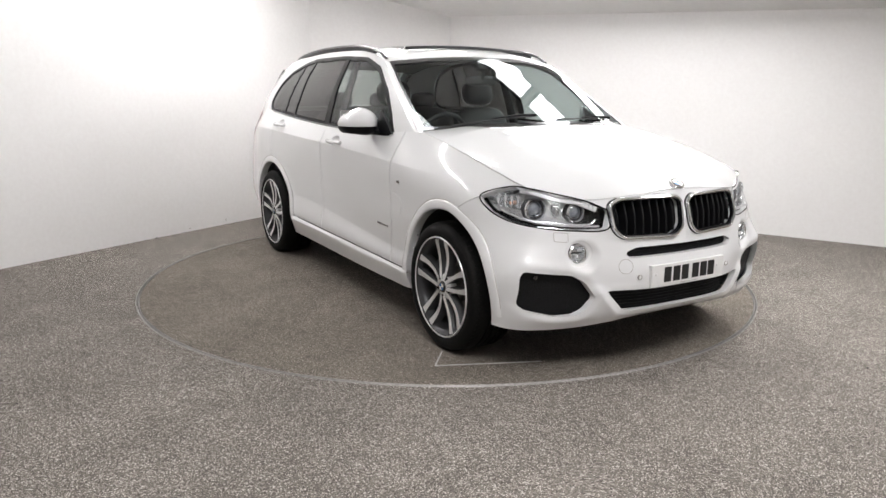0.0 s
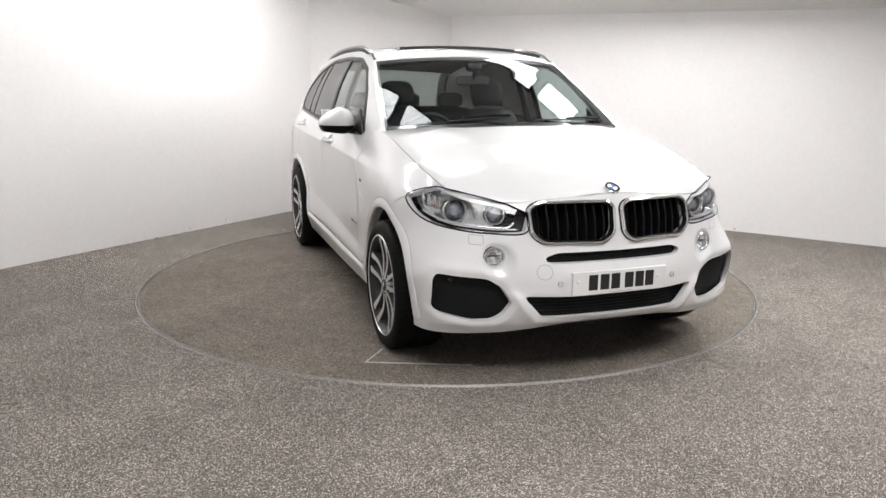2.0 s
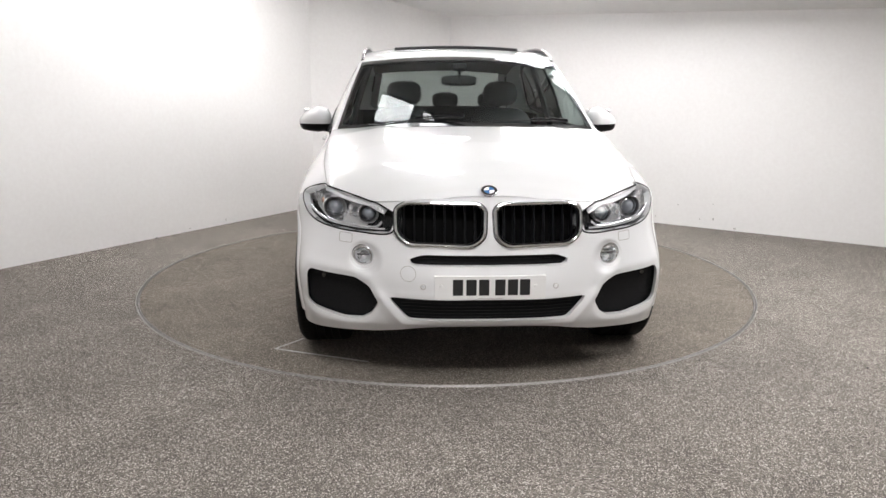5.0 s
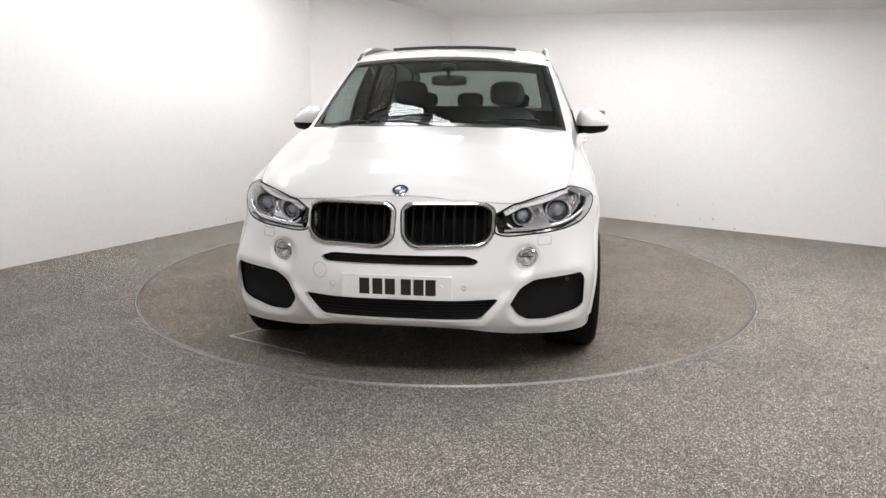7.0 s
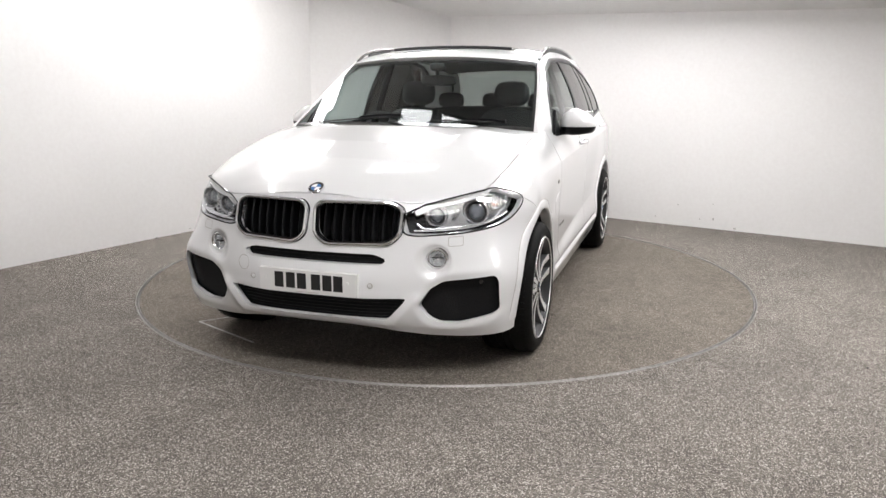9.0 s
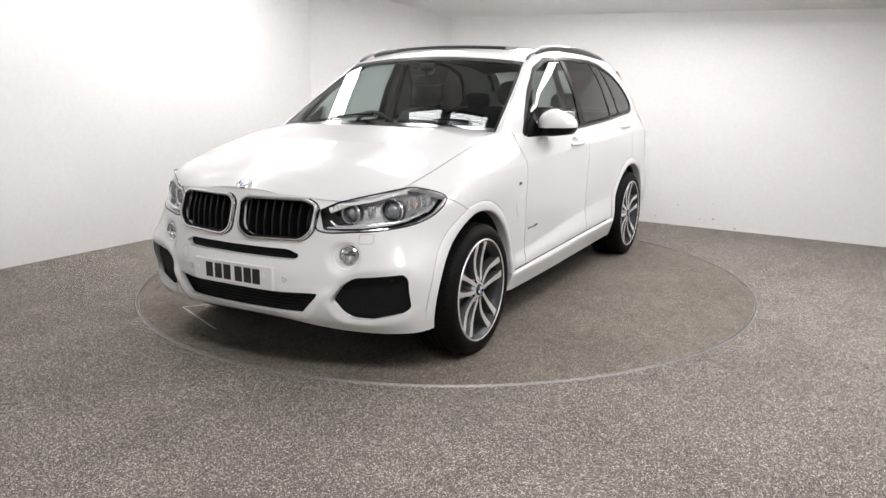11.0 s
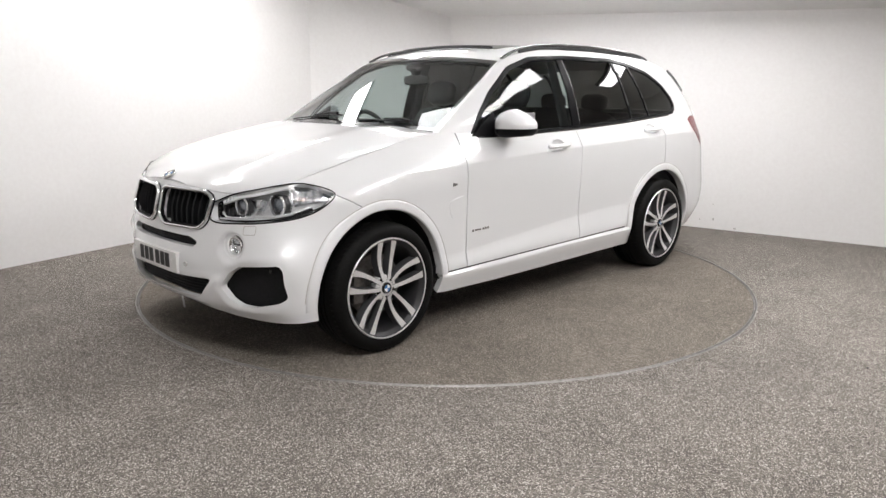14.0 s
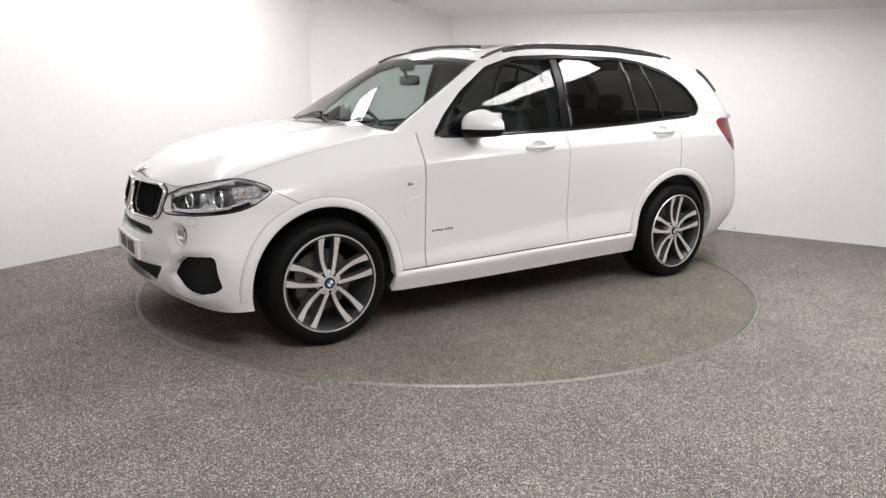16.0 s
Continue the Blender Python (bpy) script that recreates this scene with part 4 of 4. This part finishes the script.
part("plate_base", plate_box(-.262, .262, .468, .581, -.02, .006), "plate", plate, "white reflective plate", smooth=False)
for c in (-.153, -.090, -.030, .046, .106, .163):
    part("character_bar", plate_box(c - .024, c + .024, .488, .566, .005, .0075), "ink", plate, "plain black bar", smooth=False)
part("maker_bar", plate_box(-.06, .06, .4725, .476, .005, .0068), "scuff", plate, smooth=False)
for y in (-.232, .212):
    part("plate_screw", lathe([(0, .004), (.006, .0035), (.0075, 0)], 16, "x", (plate_x(y) + .006, y, .534)), "plate", plate)


def roundel(name, parent, m, r):
    """A round badge of plain blue and white quarters with a dark ring."""
    badge = new(name)
    badge.parent = parent
    badge.matrix_local = m
    part("ring", lathe([(r * .62, .004), (r * .66, .0045), (r * .92, .004), (r * .93, 0)], 36, "z"), "black", badge, "dark ring")
    part("rim", lathe([(r * .92, .003), (r * .95, .0055), (r, .004), (r * 1.02, -.004)], 36, "z"), "chrome", badge, "chrome rim")
    for i in range(4):
        arc = [(0, 0)] + [(math.cos(a) * r * .63, math.sin(a) * r * .63) for a in np.linspace(i * math.pi / 2, (i + 1) * math.pi / 2, 8)]
        part("quarter", flat_shape(arc, .005, lambda a, b, d: (a, b, d)), "blue" if i % 2 else "badge_white", badge, smooth=False)
    return badge


nrm = Vector((.50, 0, .86)).normalized()
roundel("bonnet_badge", car, Matrix.Translation((2.198, 0, .966)) @ nrm.to_track_quat("Z", "X").to_matrix().to_4x4(), .040)

# dark joint along the bonnet's edge
pick = [i for i in range(NB) if edge[i, 0] < 2.19]
for s in (1, -1):
    brow_i = [i for i in pick if 1.86 < edge[i, 0] < 2.13]
    part("lamp_top_trim", swept([(edge[i, 0] - .004, s * (edge[i, 1] - .002), edge[i, 2] - .010) for i in brow_i], [(.5, .4 * s, .6)] * len(brow_i), .026, .004, closed=False), "badge_white", car, "white strip over the headlamp")
    part("bonnet_joint", swept([(edge[i, 0], s * (edge[i, 1] - .004), edge[i, 2] - .002) for i in pick], [(0, .3 * s, 1)] * len(pick), .0024, .0006, closed=False), "scuff", car, "thin grey bonnet joint")

# headlamps
for s in (1, -1):
    lamp = new("headlamp")
    lamp.parent = car

    def sided(v, f):
        return (v, f) if s > 0 else mirrored(v, f)

    def lens_at(y, z, back):
        x = np.interp(y, [.45, .56, .68, .79, .86, .925], [2.2, 2.12, 2.03, 1.95, 1.87, 1.76])
        p, n, _, _ = hull.ray_cast(Vector((x + 1, y + 1, z)), Vector((-1, -1, 0)).normalized())
        p = p or Vector((x, y, z))
        return Vector((p.x - back, s * (p.y - back * .25), p.z))

    v, f = panel_mesh(moved(lamp_glass, -.001), .004)
    link_mesh("lens", *sided(v, f), "lens", lamp, "clear lamp cover")
    # well: the cover's outline folded deep inwards
    e_pts = LAMP_POINTS
    inner, outer = split(lamp_glass, oblique(lamp_glass[0][:, 0], lamp_glass[0][:, 1]) + 1.05)
    v, f = panel_mesh(moved(inner, -.075, -.02), .004)
    link_mesh("inner_housing", *sided(v, f), "black", lamp, "black lamp housing")
    v, f = panel_mesh(moved(outer, -.05, -.06), .004)
    link_mesh("outer_reflector", *sided(v, f), "reflector", lamp, "silver lamp reflector")
    loop3 = hermite(e_pts + e_pts[:1], np.arange(len(e_pts) + 1), np.linspace(0, len(e_pts), 61)[:-1])
    bm, rows = bmesh.new(), []
    for x, y, z in loop3:
        p, n, _, _ = hull.ray_cast(Vector((x + 1, y + 1, z)), Vector((-1, -1, 0)).normalized())
        p = p or Vector((x, y, z))
        row = []
        for d in (-.001, .07):
            g_ = Vector((p.x - d * .9, s * (p.y - d * .5), p.z))
            row.append(bm.verts.new(g_))
        rows.append(row)
    for i in range(60):
        a, b = rows[i], rows[(i + 1) % 60]
        bm.faces.new((a[0], a[1], b[1], b[0]))
    part("well", bm, "reflector", lamp, "silver lamp surround")
    part("seal", swept([r_[0] for r_ in [[(p.x, s * p.y, p.z) for p in [hull.ray_cast(Vector((x + 1, y + 1, z)), Vector((-1, -1, 0)).normalized())[0] or Vector((x, y, z))]] for x, y, z in loop3]],
                       [(.8, .6 * s, 0)] * 60, .0075, .002), "trim_black", lamp, "thin black lamp seal")
    # silver blade along the foot of the lamp
    foot = [lens_at(y, z, .016) for y, z in ((.50, .812), (.525, .788), (.60, .790), (.68, .800), (.75, .806), (.82, .828), (.86, .850))]
    foot = hermite([tuple(p) for p in foot], np.arange(7), np.linspace(0, 6, 31))
    shroud = [p + Vector((-.012, -.004 * s, -.014)) for p in map(Vector, foot)]
    part("lower_shroud", swept(shroud, [(.8, .5 * s, .3)] * 31, .022, .004, closed=False), "trim_black", lamp, "black strip along the foot of the lamp")
    part("lower_blade", swept(foot, [(.8, .5 * s, .5)] * 31, .011, .004, closed=False), "reflector", lamp, "silver blade under the projectors")
    for y, z, r in ((.728, .856, .060), (.572, .842, .050)):
        c = lens_at(y, z, .050)
        aim = Vector((1, .12 * s, 0)).normalized().to_track_quat("X", "Z").to_matrix().to_4x4()
        unit = new("projector")
        unit.parent = lamp
        unit.matrix_local = Matrix.Translation(c) @ aim
        for nm_, prof, mat in (("halo", [(r * .86, .012), (r * .90, .019), (r * .97, .019), (r * 1.02, .012)], "reflector"),
                               ("bowl", [(r * 1.02, .012), (r * 1.04, -.02), (r * .86, .012), (r * .72, -.010), (r * .55, -.016)], "alloy_dark"),
                               ("collar", [(r * .60, -.004), (r * .64, .006), (r * .70, .004), (r * .72, -.012)], "chrome"),
                               ("projector_lens", [(0, .016), (r * .25, .013), (r * .48, .003), (r * .58, -.012)], "bulb")):
            bm = lathe(prof, 40, "x")
            for v in bm.verts:
                v.co.z = max(v.co.z, -r * .93) if v.co.z < 0 else min(v.co.z, r * .80)
            part(nm_, bm, mat, unit)
    # bright brow along the top and a lower light strip
    brow = [lens_at(y, z, .018) for y, z in ((.50, .858), (.58, .893), (.66, .918), (.74, .937), (.80, .944))]
    dense = hermite([tuple(p) for p in brow], np.arange(5), np.linspace(0, 4, 21))
    part("brow", swept(dense, [(.8, .3 * s, .5)] * 21, .026, .008, closed=False), "badge_white", lamp, "ribbed white brow strip")
    for i in range(1, 20):
        p = Vector(dense[i])
        part("brow_rib", box(.008, .003, .020, p + Vector((.006, .002 * s, .004)), .001), "reflector", lamp)
    low_ = [lens_at(y, z, .02) for y, z in ((.485, .780), (.56, .780), (.64, .786), (.72, .796), (.80, .814))]
    dense = hermite([tuple(p) for p in low_], np.arange(5), np.linspace(0, 4, 17))
    part("light_strip", swept(dense, [(.9, .2 * s, .2)] * 17, .010, .006, closed=False), "reflector", lamp, "silver lower strip")
    part("turn_signal", blob(.014, .012, .012, lens_at(.815, .880, .055), 2.2, 8), "amber", lamp, "amber indicator bulb")
    part("divider", box(.05, .018, .055, lens_at(.648, .852, .05), .008), "reflector", lamp, "silver divider")
    for i in range(4):
        part("side_flute", box(.05, .006, .06, lens_at(.80 + i * .022, .885 + .004 * i, .05), .002), "reflector", lamp)

# ------------------------------------------------------------------ flanks
SCREEN = BVHTree.FromPolygons([tuple(p) for p in top_all[0][:, :3]], [tuple(int(i) for i in t) for t in top_all[1]])


def on_screen(x, y, off=.0):
    p, n, _, _ = SCREEN.ray_cast(Vector((x, abs(y), 3)), Vector((0, 0, -1)))
    if p is None:
        return Vector((x, y, 1.19))
    if n.z < 0:
        n = -n
    p = p + n * off
    return Vector((p.x, p.y if y >= 0 else -p.y, p.z))


for s in (1, -1):
    mirror_ = new("door_mirror")
    mirror_.parent = car
    bm = blob(.100, .112, .104, (.450, s * 1.00, 1.222), 2.5)
    for v in bm.verts:
        f_ = (v.co.x - .36) / .19
        v.co.z -= .046 * max((abs(v.co.y) - .98) / .12, 0) * max((v.co.z - 1.19) / .12, 0)
        v.co.z -= .026 * max(f_, 0) * max((v.co.z - 1.18) / .12, 0)
        v.co.x -= .060 * max(abs(v.co.y) - .96, 0) / .15
    bmesh.ops.bisect_plane(bm, geom=bm.verts[:] + bm.edges[:] + bm.faces[:], plane_co=(0, 0, 1.196), plane_no=(0, 0, -1), clear_outer=True)
    part("cap", bm, "paint", mirror_, "white mirror cap")
    bm = blob(.102, .112, .088, (.450, s * 1.00, 1.222), 2.9)
    for v in bm.verts:
        v.co.x -= .060 * max(abs(v.co.y) - .96, 0) / .15
        v.co.z = max(v.co.z, 1.140 + .012 * abs(abs(v.co.y) - .98) / .1)
    bmesh.ops.bisect_plane(bm, geom=bm.verts[:] + bm.edges[:] + bm.faces[:], plane_co=(0, 0, 1.194), plane_no=(0, 0, 1), clear_outer=True)
    part("base", bm, "trim_black", mirror_, "gloss black mirror base")
    part("arm", tube([(.50, s * .84, 1.155), (.49, s * .89, 1.158), (.475, s * .95, 1.162)], [.036, .034, .030], 12, .6), "trim_black", mirror_, "black mirror arm")
    part("mirror_glass", box(.006, .17, .13, (.347, s * 1.0, 1.228), .003), "mirror", mirror_)
    tri = [(.705, 1.155), (.47, 1.155), (.47, 1.30)]
    bm = bmesh.new()
    lo_ = [bm.verts.new((x, s * (np.interp(z, [1.15, 1.32], [.885, .835])), z)) for x, z in tri]
    hi_ = [bm.verts.new((x, s * (np.interp(z, [1.15, 1.32], [.898, .848])), z)) for x, z in tri]
    bm.faces.new(hi_)
    for i in range(3):
        bm.faces.new((lo_[i], lo_[(i + 1) % 3], hi_[(i + 1) % 3], hi_[i]))
    part("mirror_triangle", bm, "trim_black", mirror_, "black window corner", smooth=False)

    for hx, hz in HANDLES:
        handle = new("door_handle")
        handle.parent = car
        bar = []
        for i, t in enumerate(np.linspace(-1, 1, 13)):
            p, n = skin(hx + t * .112, hz - .004 * t)
            bar.append((p.x, s * (p.y + .006 + .028 * (1 - t ** 4)), p.z))
        part("grip", tube(bar, [.010 + .006 * (1 - abs(t)) for t in np.linspace(-1, 1, 13)], 12, .95), "paint", handle, "white door grip")
        bm, rows = bmesh.new(), []
        for a in np.linspace(0, 2 * math.pi, 33)[:-1]:
            row = []
            for k_, d in ((1.10, .0010), (.99, -.001), (.88, -.012), (.6, -.022), (.0, -.026)):
                p, n = skin(hx + math.cos(a) * .064 * k_, hz + .008 + math.sin(a) * .034 * k_, d)
                row.append(bm.verts.new((p.x, s * p.y, p.z)))
            rows.append(row)
        for i in range(32):
            a, b = rows[i], rows[(i + 1) % 32]
            for k_ in range(4):
                bm.faces.new((a[k_], a[k_ + 1], b[k_ + 1], b[k_]))
        part("grip_cup", bm, "paint", handle)
        p, n = skin(hx + .10, hz - .004, .006)
        part("lock_cap", blob(.020, .012, .014, (p.x, s * p.y, p.z), 2.6, 10), "paint", handle)

    # waist trim under the windows
    wx = np.linspace(.66, -1.66, 40)
    wz = np.interp(-wx, [-.70, -.40, .39, 1.06, 1.667], [1.146, 1.146, 1.163, 1.191, 1.229])
    wy = np.interp(wx, bx[o], by[o])
    part("waist_trim", swept([(x, s * (y + .002), z) for x, y, z in zip(wx, wy, wz)], [(0, s, .3)] * 40, .016, .008, closed=False), "black", car, "gloss black waist trim")

    rail = [(.205, .678, 1.628), (.10, .676, 1.672), (-.05, .670, 1.708), (-.25, .662, 1.730), (-.5, .656, 1.740), (-.9, .648, 1.741), (-1.2, .640, 1.731), (-1.5, .630, 1.708), (-1.64, .624, 1.688), (-1.71, .622, 1.668)]
    dense = hermite(rail, np.arange(10), np.linspace(0, 9, 46))
    part("roof_rail", tube([(x, s * y, z) for x, y, z in dense], .0120, 12, .85), "black", car, "gloss black roof rail")
    part("rail_foot", tube([(x, s * y, z - .022) for x, y, z in dense[8:40]], .010, 8, 1.5), "plastic", car)

    fin = [i for i in range(NR) if -2.22 < roof_edge[i, 0] < -1.99]
    part("tail_fin", swept([(roof_edge[i, 0], s * (roof_edge[i, 1] + .005), roof_edge[i, 2] - .014) for i in fin], [(0, s, .1)] * len(fin), .055, .010, closed=False), "alloy_dark", car, "dark grey pillar fin")

    # side badge and script as plain bars
    for i, (dx, h) in enumerate(((0, .020), (.014, .016), (.026, .010))):
        p, n = skin(.935 - dx, .888, .0035)
        part("wing_badge", box(.008, .004, h, (p.x, s * p.y, p.z), .001), "iron", car)
    for i, (dx, w_, h) in enumerate(((.0, .014, .018), (.045, .056, .013), (.094, .016, .017), (.116, .016, .017), (.138, .014, .019))):
        p, n = skin(.755 - dx, .590 + .001 * i, .0015)
        part("script_bar", box(w_, .003, h * .75, (p.x, s * p.y, p.z), .0008), "iron", car, "small grey lettering bar")

    # breather blade on the wing
    gill = [(.842, .812), (.885, .806), (.935, .792), (.958, .770), (.952, .735), (.936, .690)]
    pts = [skin(x, z) for x, z in gill]
    dense = hermite([tuple(p) for p, _ in pts], np.arange(6), np.linspace(0, 5, 21))
    part("breather_blade", swept([(x, s * y, z) for x, y, z in dense], [(0, s, .3)] * 21, .010, .0025, closed=False), "paint", car)
    for a in (.12, .34, .56):
        part("arch_rivet", lathe([(0, .005), (.006, .004), (.007, 0)], 10, "y", (1.4665 - math.cos(a) * .428, s * .93, .364 + math.sin(a) * .428)), "chrome", car)
        part("arch_rivet", lathe([(0, .005), (.006, .004), (.007, 0)], 10, "y", (-1.4665 - math.cos(a) * .428, s * .95, .364 + math.sin(a) * .428)), "chrome", car)

    v, f = panel_mesh(tail_lamp, .03)
    link_mesh("tail_lamp", *((v, f) if s > 0 else mirrored(v, f)), "red", car, "red rear lamp")

# cowl and wipers
panel("cowl", moved(cowl_strip, 0, 0, -.004), "plastic", car, "black cowl panel", depth=.02)
part("cowl_tray", box(.16, 1.44, .03, (.955, 0, 1.135), .01), "plastic", car, "black cowl tray")
for y0, y1 in ((-.62, -.02), (.16, .64)):
    wiper = new("wiper")
    wiper.parent = car
    blade_ = [on_screen(np.interp(t, [0, 1], [1.005, .975]) - .10 * (y0 + (y1 - y0) * t) ** 2, y0 + (y1 - y0) * t, .007) for t in np.linspace(0, 1, 15)]
    part("wiper_blade", tube(blade_, .0045, 8), "plastic", wiper, "black rubber blade")
    part("wiper_arm", tube([blade_[7] + Vector((0, 0, .010)), blade_[11] + Vector((.01, 0, .016)), blade_[14] + Vector((.045, 0, .012))], [.005, .007, .011], 8), "trim_black", wiper, "black wiper arm")

# ------------------------------------------------------------------ cabin
panel("headlining", moved(sheet, 0, 0, -.035), "headlining", car, "dark headlining", depth=.004)


def seat(x, y, wide=.25, lean=14):
    st = new("seat")
    st.parent = car
    tilt = Matrix.Rotation(radians(-lean), 3, "Y")
    part("cushion", blob(.26, wide, .09, (x + .22, y, .66), 4), "leather", st, "black leather cushion")
    bm = blob(.075, wide, .33, (0, 0, 0), 4)
    bmesh.ops.transform(bm, matrix=Matrix.Translation((x - .09, y, .96)) @ tilt.to_4x4(), verts=bm.verts)
    part("backrest", bm, "leather", st, "black leather backrest")
    bm = blob(.055, .135, .095, (0, 0, 0), 3)
    bmesh.ops.transform(bm, matrix=Matrix.Translation((x - .195, y, 1.395)) @ tilt.to_4x4(), verts=bm.verts)
    part("headrest", bm, "leather", st, "black leather headrest")
    for o_ in (-.05, .05):
        part("headrest_post", tube([(x - .17, y + o_, 1.25), (x - .19, y + o_, 1.34)], .006, 8), "chrome", st)


seat(-.10, .38)
seat(-.10, -.38)
bench = new("rear_bench")
bench.parent = car
part("cushion", blob(.27, .68, .09, (-.82, 0, .68), 5), "leather", bench)
bm = blob(.08, .70, .30, (0, 0, 0), 5)
bmesh.ops.transform(bm, matrix=Matrix.Translation((-1.16, 0, .98)) @ Matrix.Rotation(radians(-18), 4, "Y"), verts=bm.verts)
part("backrest", bm, "leather", bench)
for y in (-.42, 0, .42):
    part("headrest", blob(.05, .12, .07, (-1.28, y, 1.325), 3), "leather", bench)

dash = new("dashboard")
dash.parent = car
bm = blob(.24, .80, .14, (.74, 0, .985), 4)
part("dash_top", bm, "trim_grey", dash, "dark grey dashboard top")
part("instrument_hood", blob(.10, .17, .05, (.58, -.38, 1.10), 2.6), "trim_grey", dash)
part("centre_screen", box(.012, .25, .10, (.58, 0, 1.12), .004), "black", dash)
part("console", blob(.45, .13, .17, (.20, 0, .66), 4), "trim_grey", dash)
wheel_ = new("steering_wheel")
wheel_.parent = car
wheel_.matrix_local = Matrix.Translation((.43, -.38, 1.095)) @ Matrix.Rotation(radians(-66), 4, "Y")
ring_pts = [(math.cos(a) * .185, math.sin(a) * .185, 0) for a in np.linspace(0, 2 * math.pi, 49)]
part("rim", tube(ring_pts, .016, 10, cap=False), "leather", wheel_, "black leather rim")
part("hub", blob(.075, .085, .03, (0, 0, -.02), 3), "trim_grey", wheel_)
for a in (0.0, 2.0, -2.0):
    part("spoke", tube([(-math.cos(a) * .05, math.sin(a) * .05, -.012), (-math.cos(a) * .178, math.sin(a) * .178, 0)], [.022, .014], 8, .5), "trim_grey", wheel_)
im = new("interior_mirror")
im.parent = car
part("shell", blob(.022, .125, .036, (.335, 0, 1.488), 4), "black", im, "black interior mirror")
part("stalk", tube([(.35, 0, 1.50), (.385, 0, 1.56), (.37, 0, 1.60)], .014, 8), "black", im)
part("sensor_box", blob(.05, .055, .03, (.355, 0, 1.580), 3), "black", im, "black rain sensor cover")
for s in (1, -1):
    part("post_lining", tube([(-.36, s * .80, 1.15), (-.37, s * .72, 1.40), (-.37, s * .64, 1.62)], [.05, .045, .04], 8, .5), "trim_grey", car, "dark door post lining")

# ------------------------------------------------------------------ small marks in the room
def wall_mark(wall_name, x, y, z, w_, h, n, mat):
    """A thin mark on a wall, its normal n pointing into the room."""
    ob = part("scuff_mark", flat_shape(rounded([(-w_ / 2, -h / 2), (w_ / 2, -h * .4), (w_ * .45, h / 2), (-w_ * .4, h * .45)], min(w_, h) * .3, 3), .0015, lambda a, b, d: (a, -d, b)), mat, bpy.data.objects[wall_name], smooth=False)
    ob.matrix_local = Matrix.Translation((x + n[0] * .001, y + n[1] * .001, z)) @ pose(0, 0, 0, 0, 0, math.degrees(math.atan2(n[1], n[0])) + 90)


EAST_N, WEST_N = Vector((-.556, -.831)), Vector((.857, -.514))
for x, y, z, w_, h in ((2.796, 1.952, .104, .012, .030), (2.785, 1.959, .259, .010, .012), (2.98, 1.829, .026, .030, .012), (2.483, 2.161, .225, .018, .008), (2.68, 2.029, .09, .014, .010), (2.287, 2.292, .078, .010, .016)):
    wall_mark("wall_east", x, y, z, w_, h, EAST_N, "scuff")
for x, y, z, w_, h in ((-2.355, 2.057, .05, .010, .020), (-2.60, 1.65, .03, .020, .008)):
    wall_mark("wall_west", x, y, z, w_, h, WEST_N, "scuff")

clip_ = tagged(part("floor_stud", blob(.009, .014, .007, (-2.80, 1.28, .004), 2.6, 8), "trim_black", None), "small black rubber stud on the carpet by the wall", "stud")
for x, y, r in ((2.235, -1.994, .006), (2.052, -2.349, .004), (-1.987, -2.514, .006), (1.378, -1.9, .005)):
    tagged(part("debris", blob(r, r * .7, .003, (x, y, .002), 2.2, 6), "trim_black", None), "tiny dark crumb lying on the carpet", "debris", group="crumbs on the carpet")


# ------------------------------------------------------------------ what moves
def motions():
    rows_car, rows_table = [], []
    for i in range(33):
        t = i * 0.5
        a = TURN_START + TURN_RATE * t
        rows_car.append((t, pose(0, 0, 0, 0, 0, a) @ pose(CAR_X, CAR_Y, 0)))
        rows_table.append((t, pose(0, 0, 0, 0, 0, a)))
    walk(car, rows_car)
    walk(turntable, rows_table)


motions()
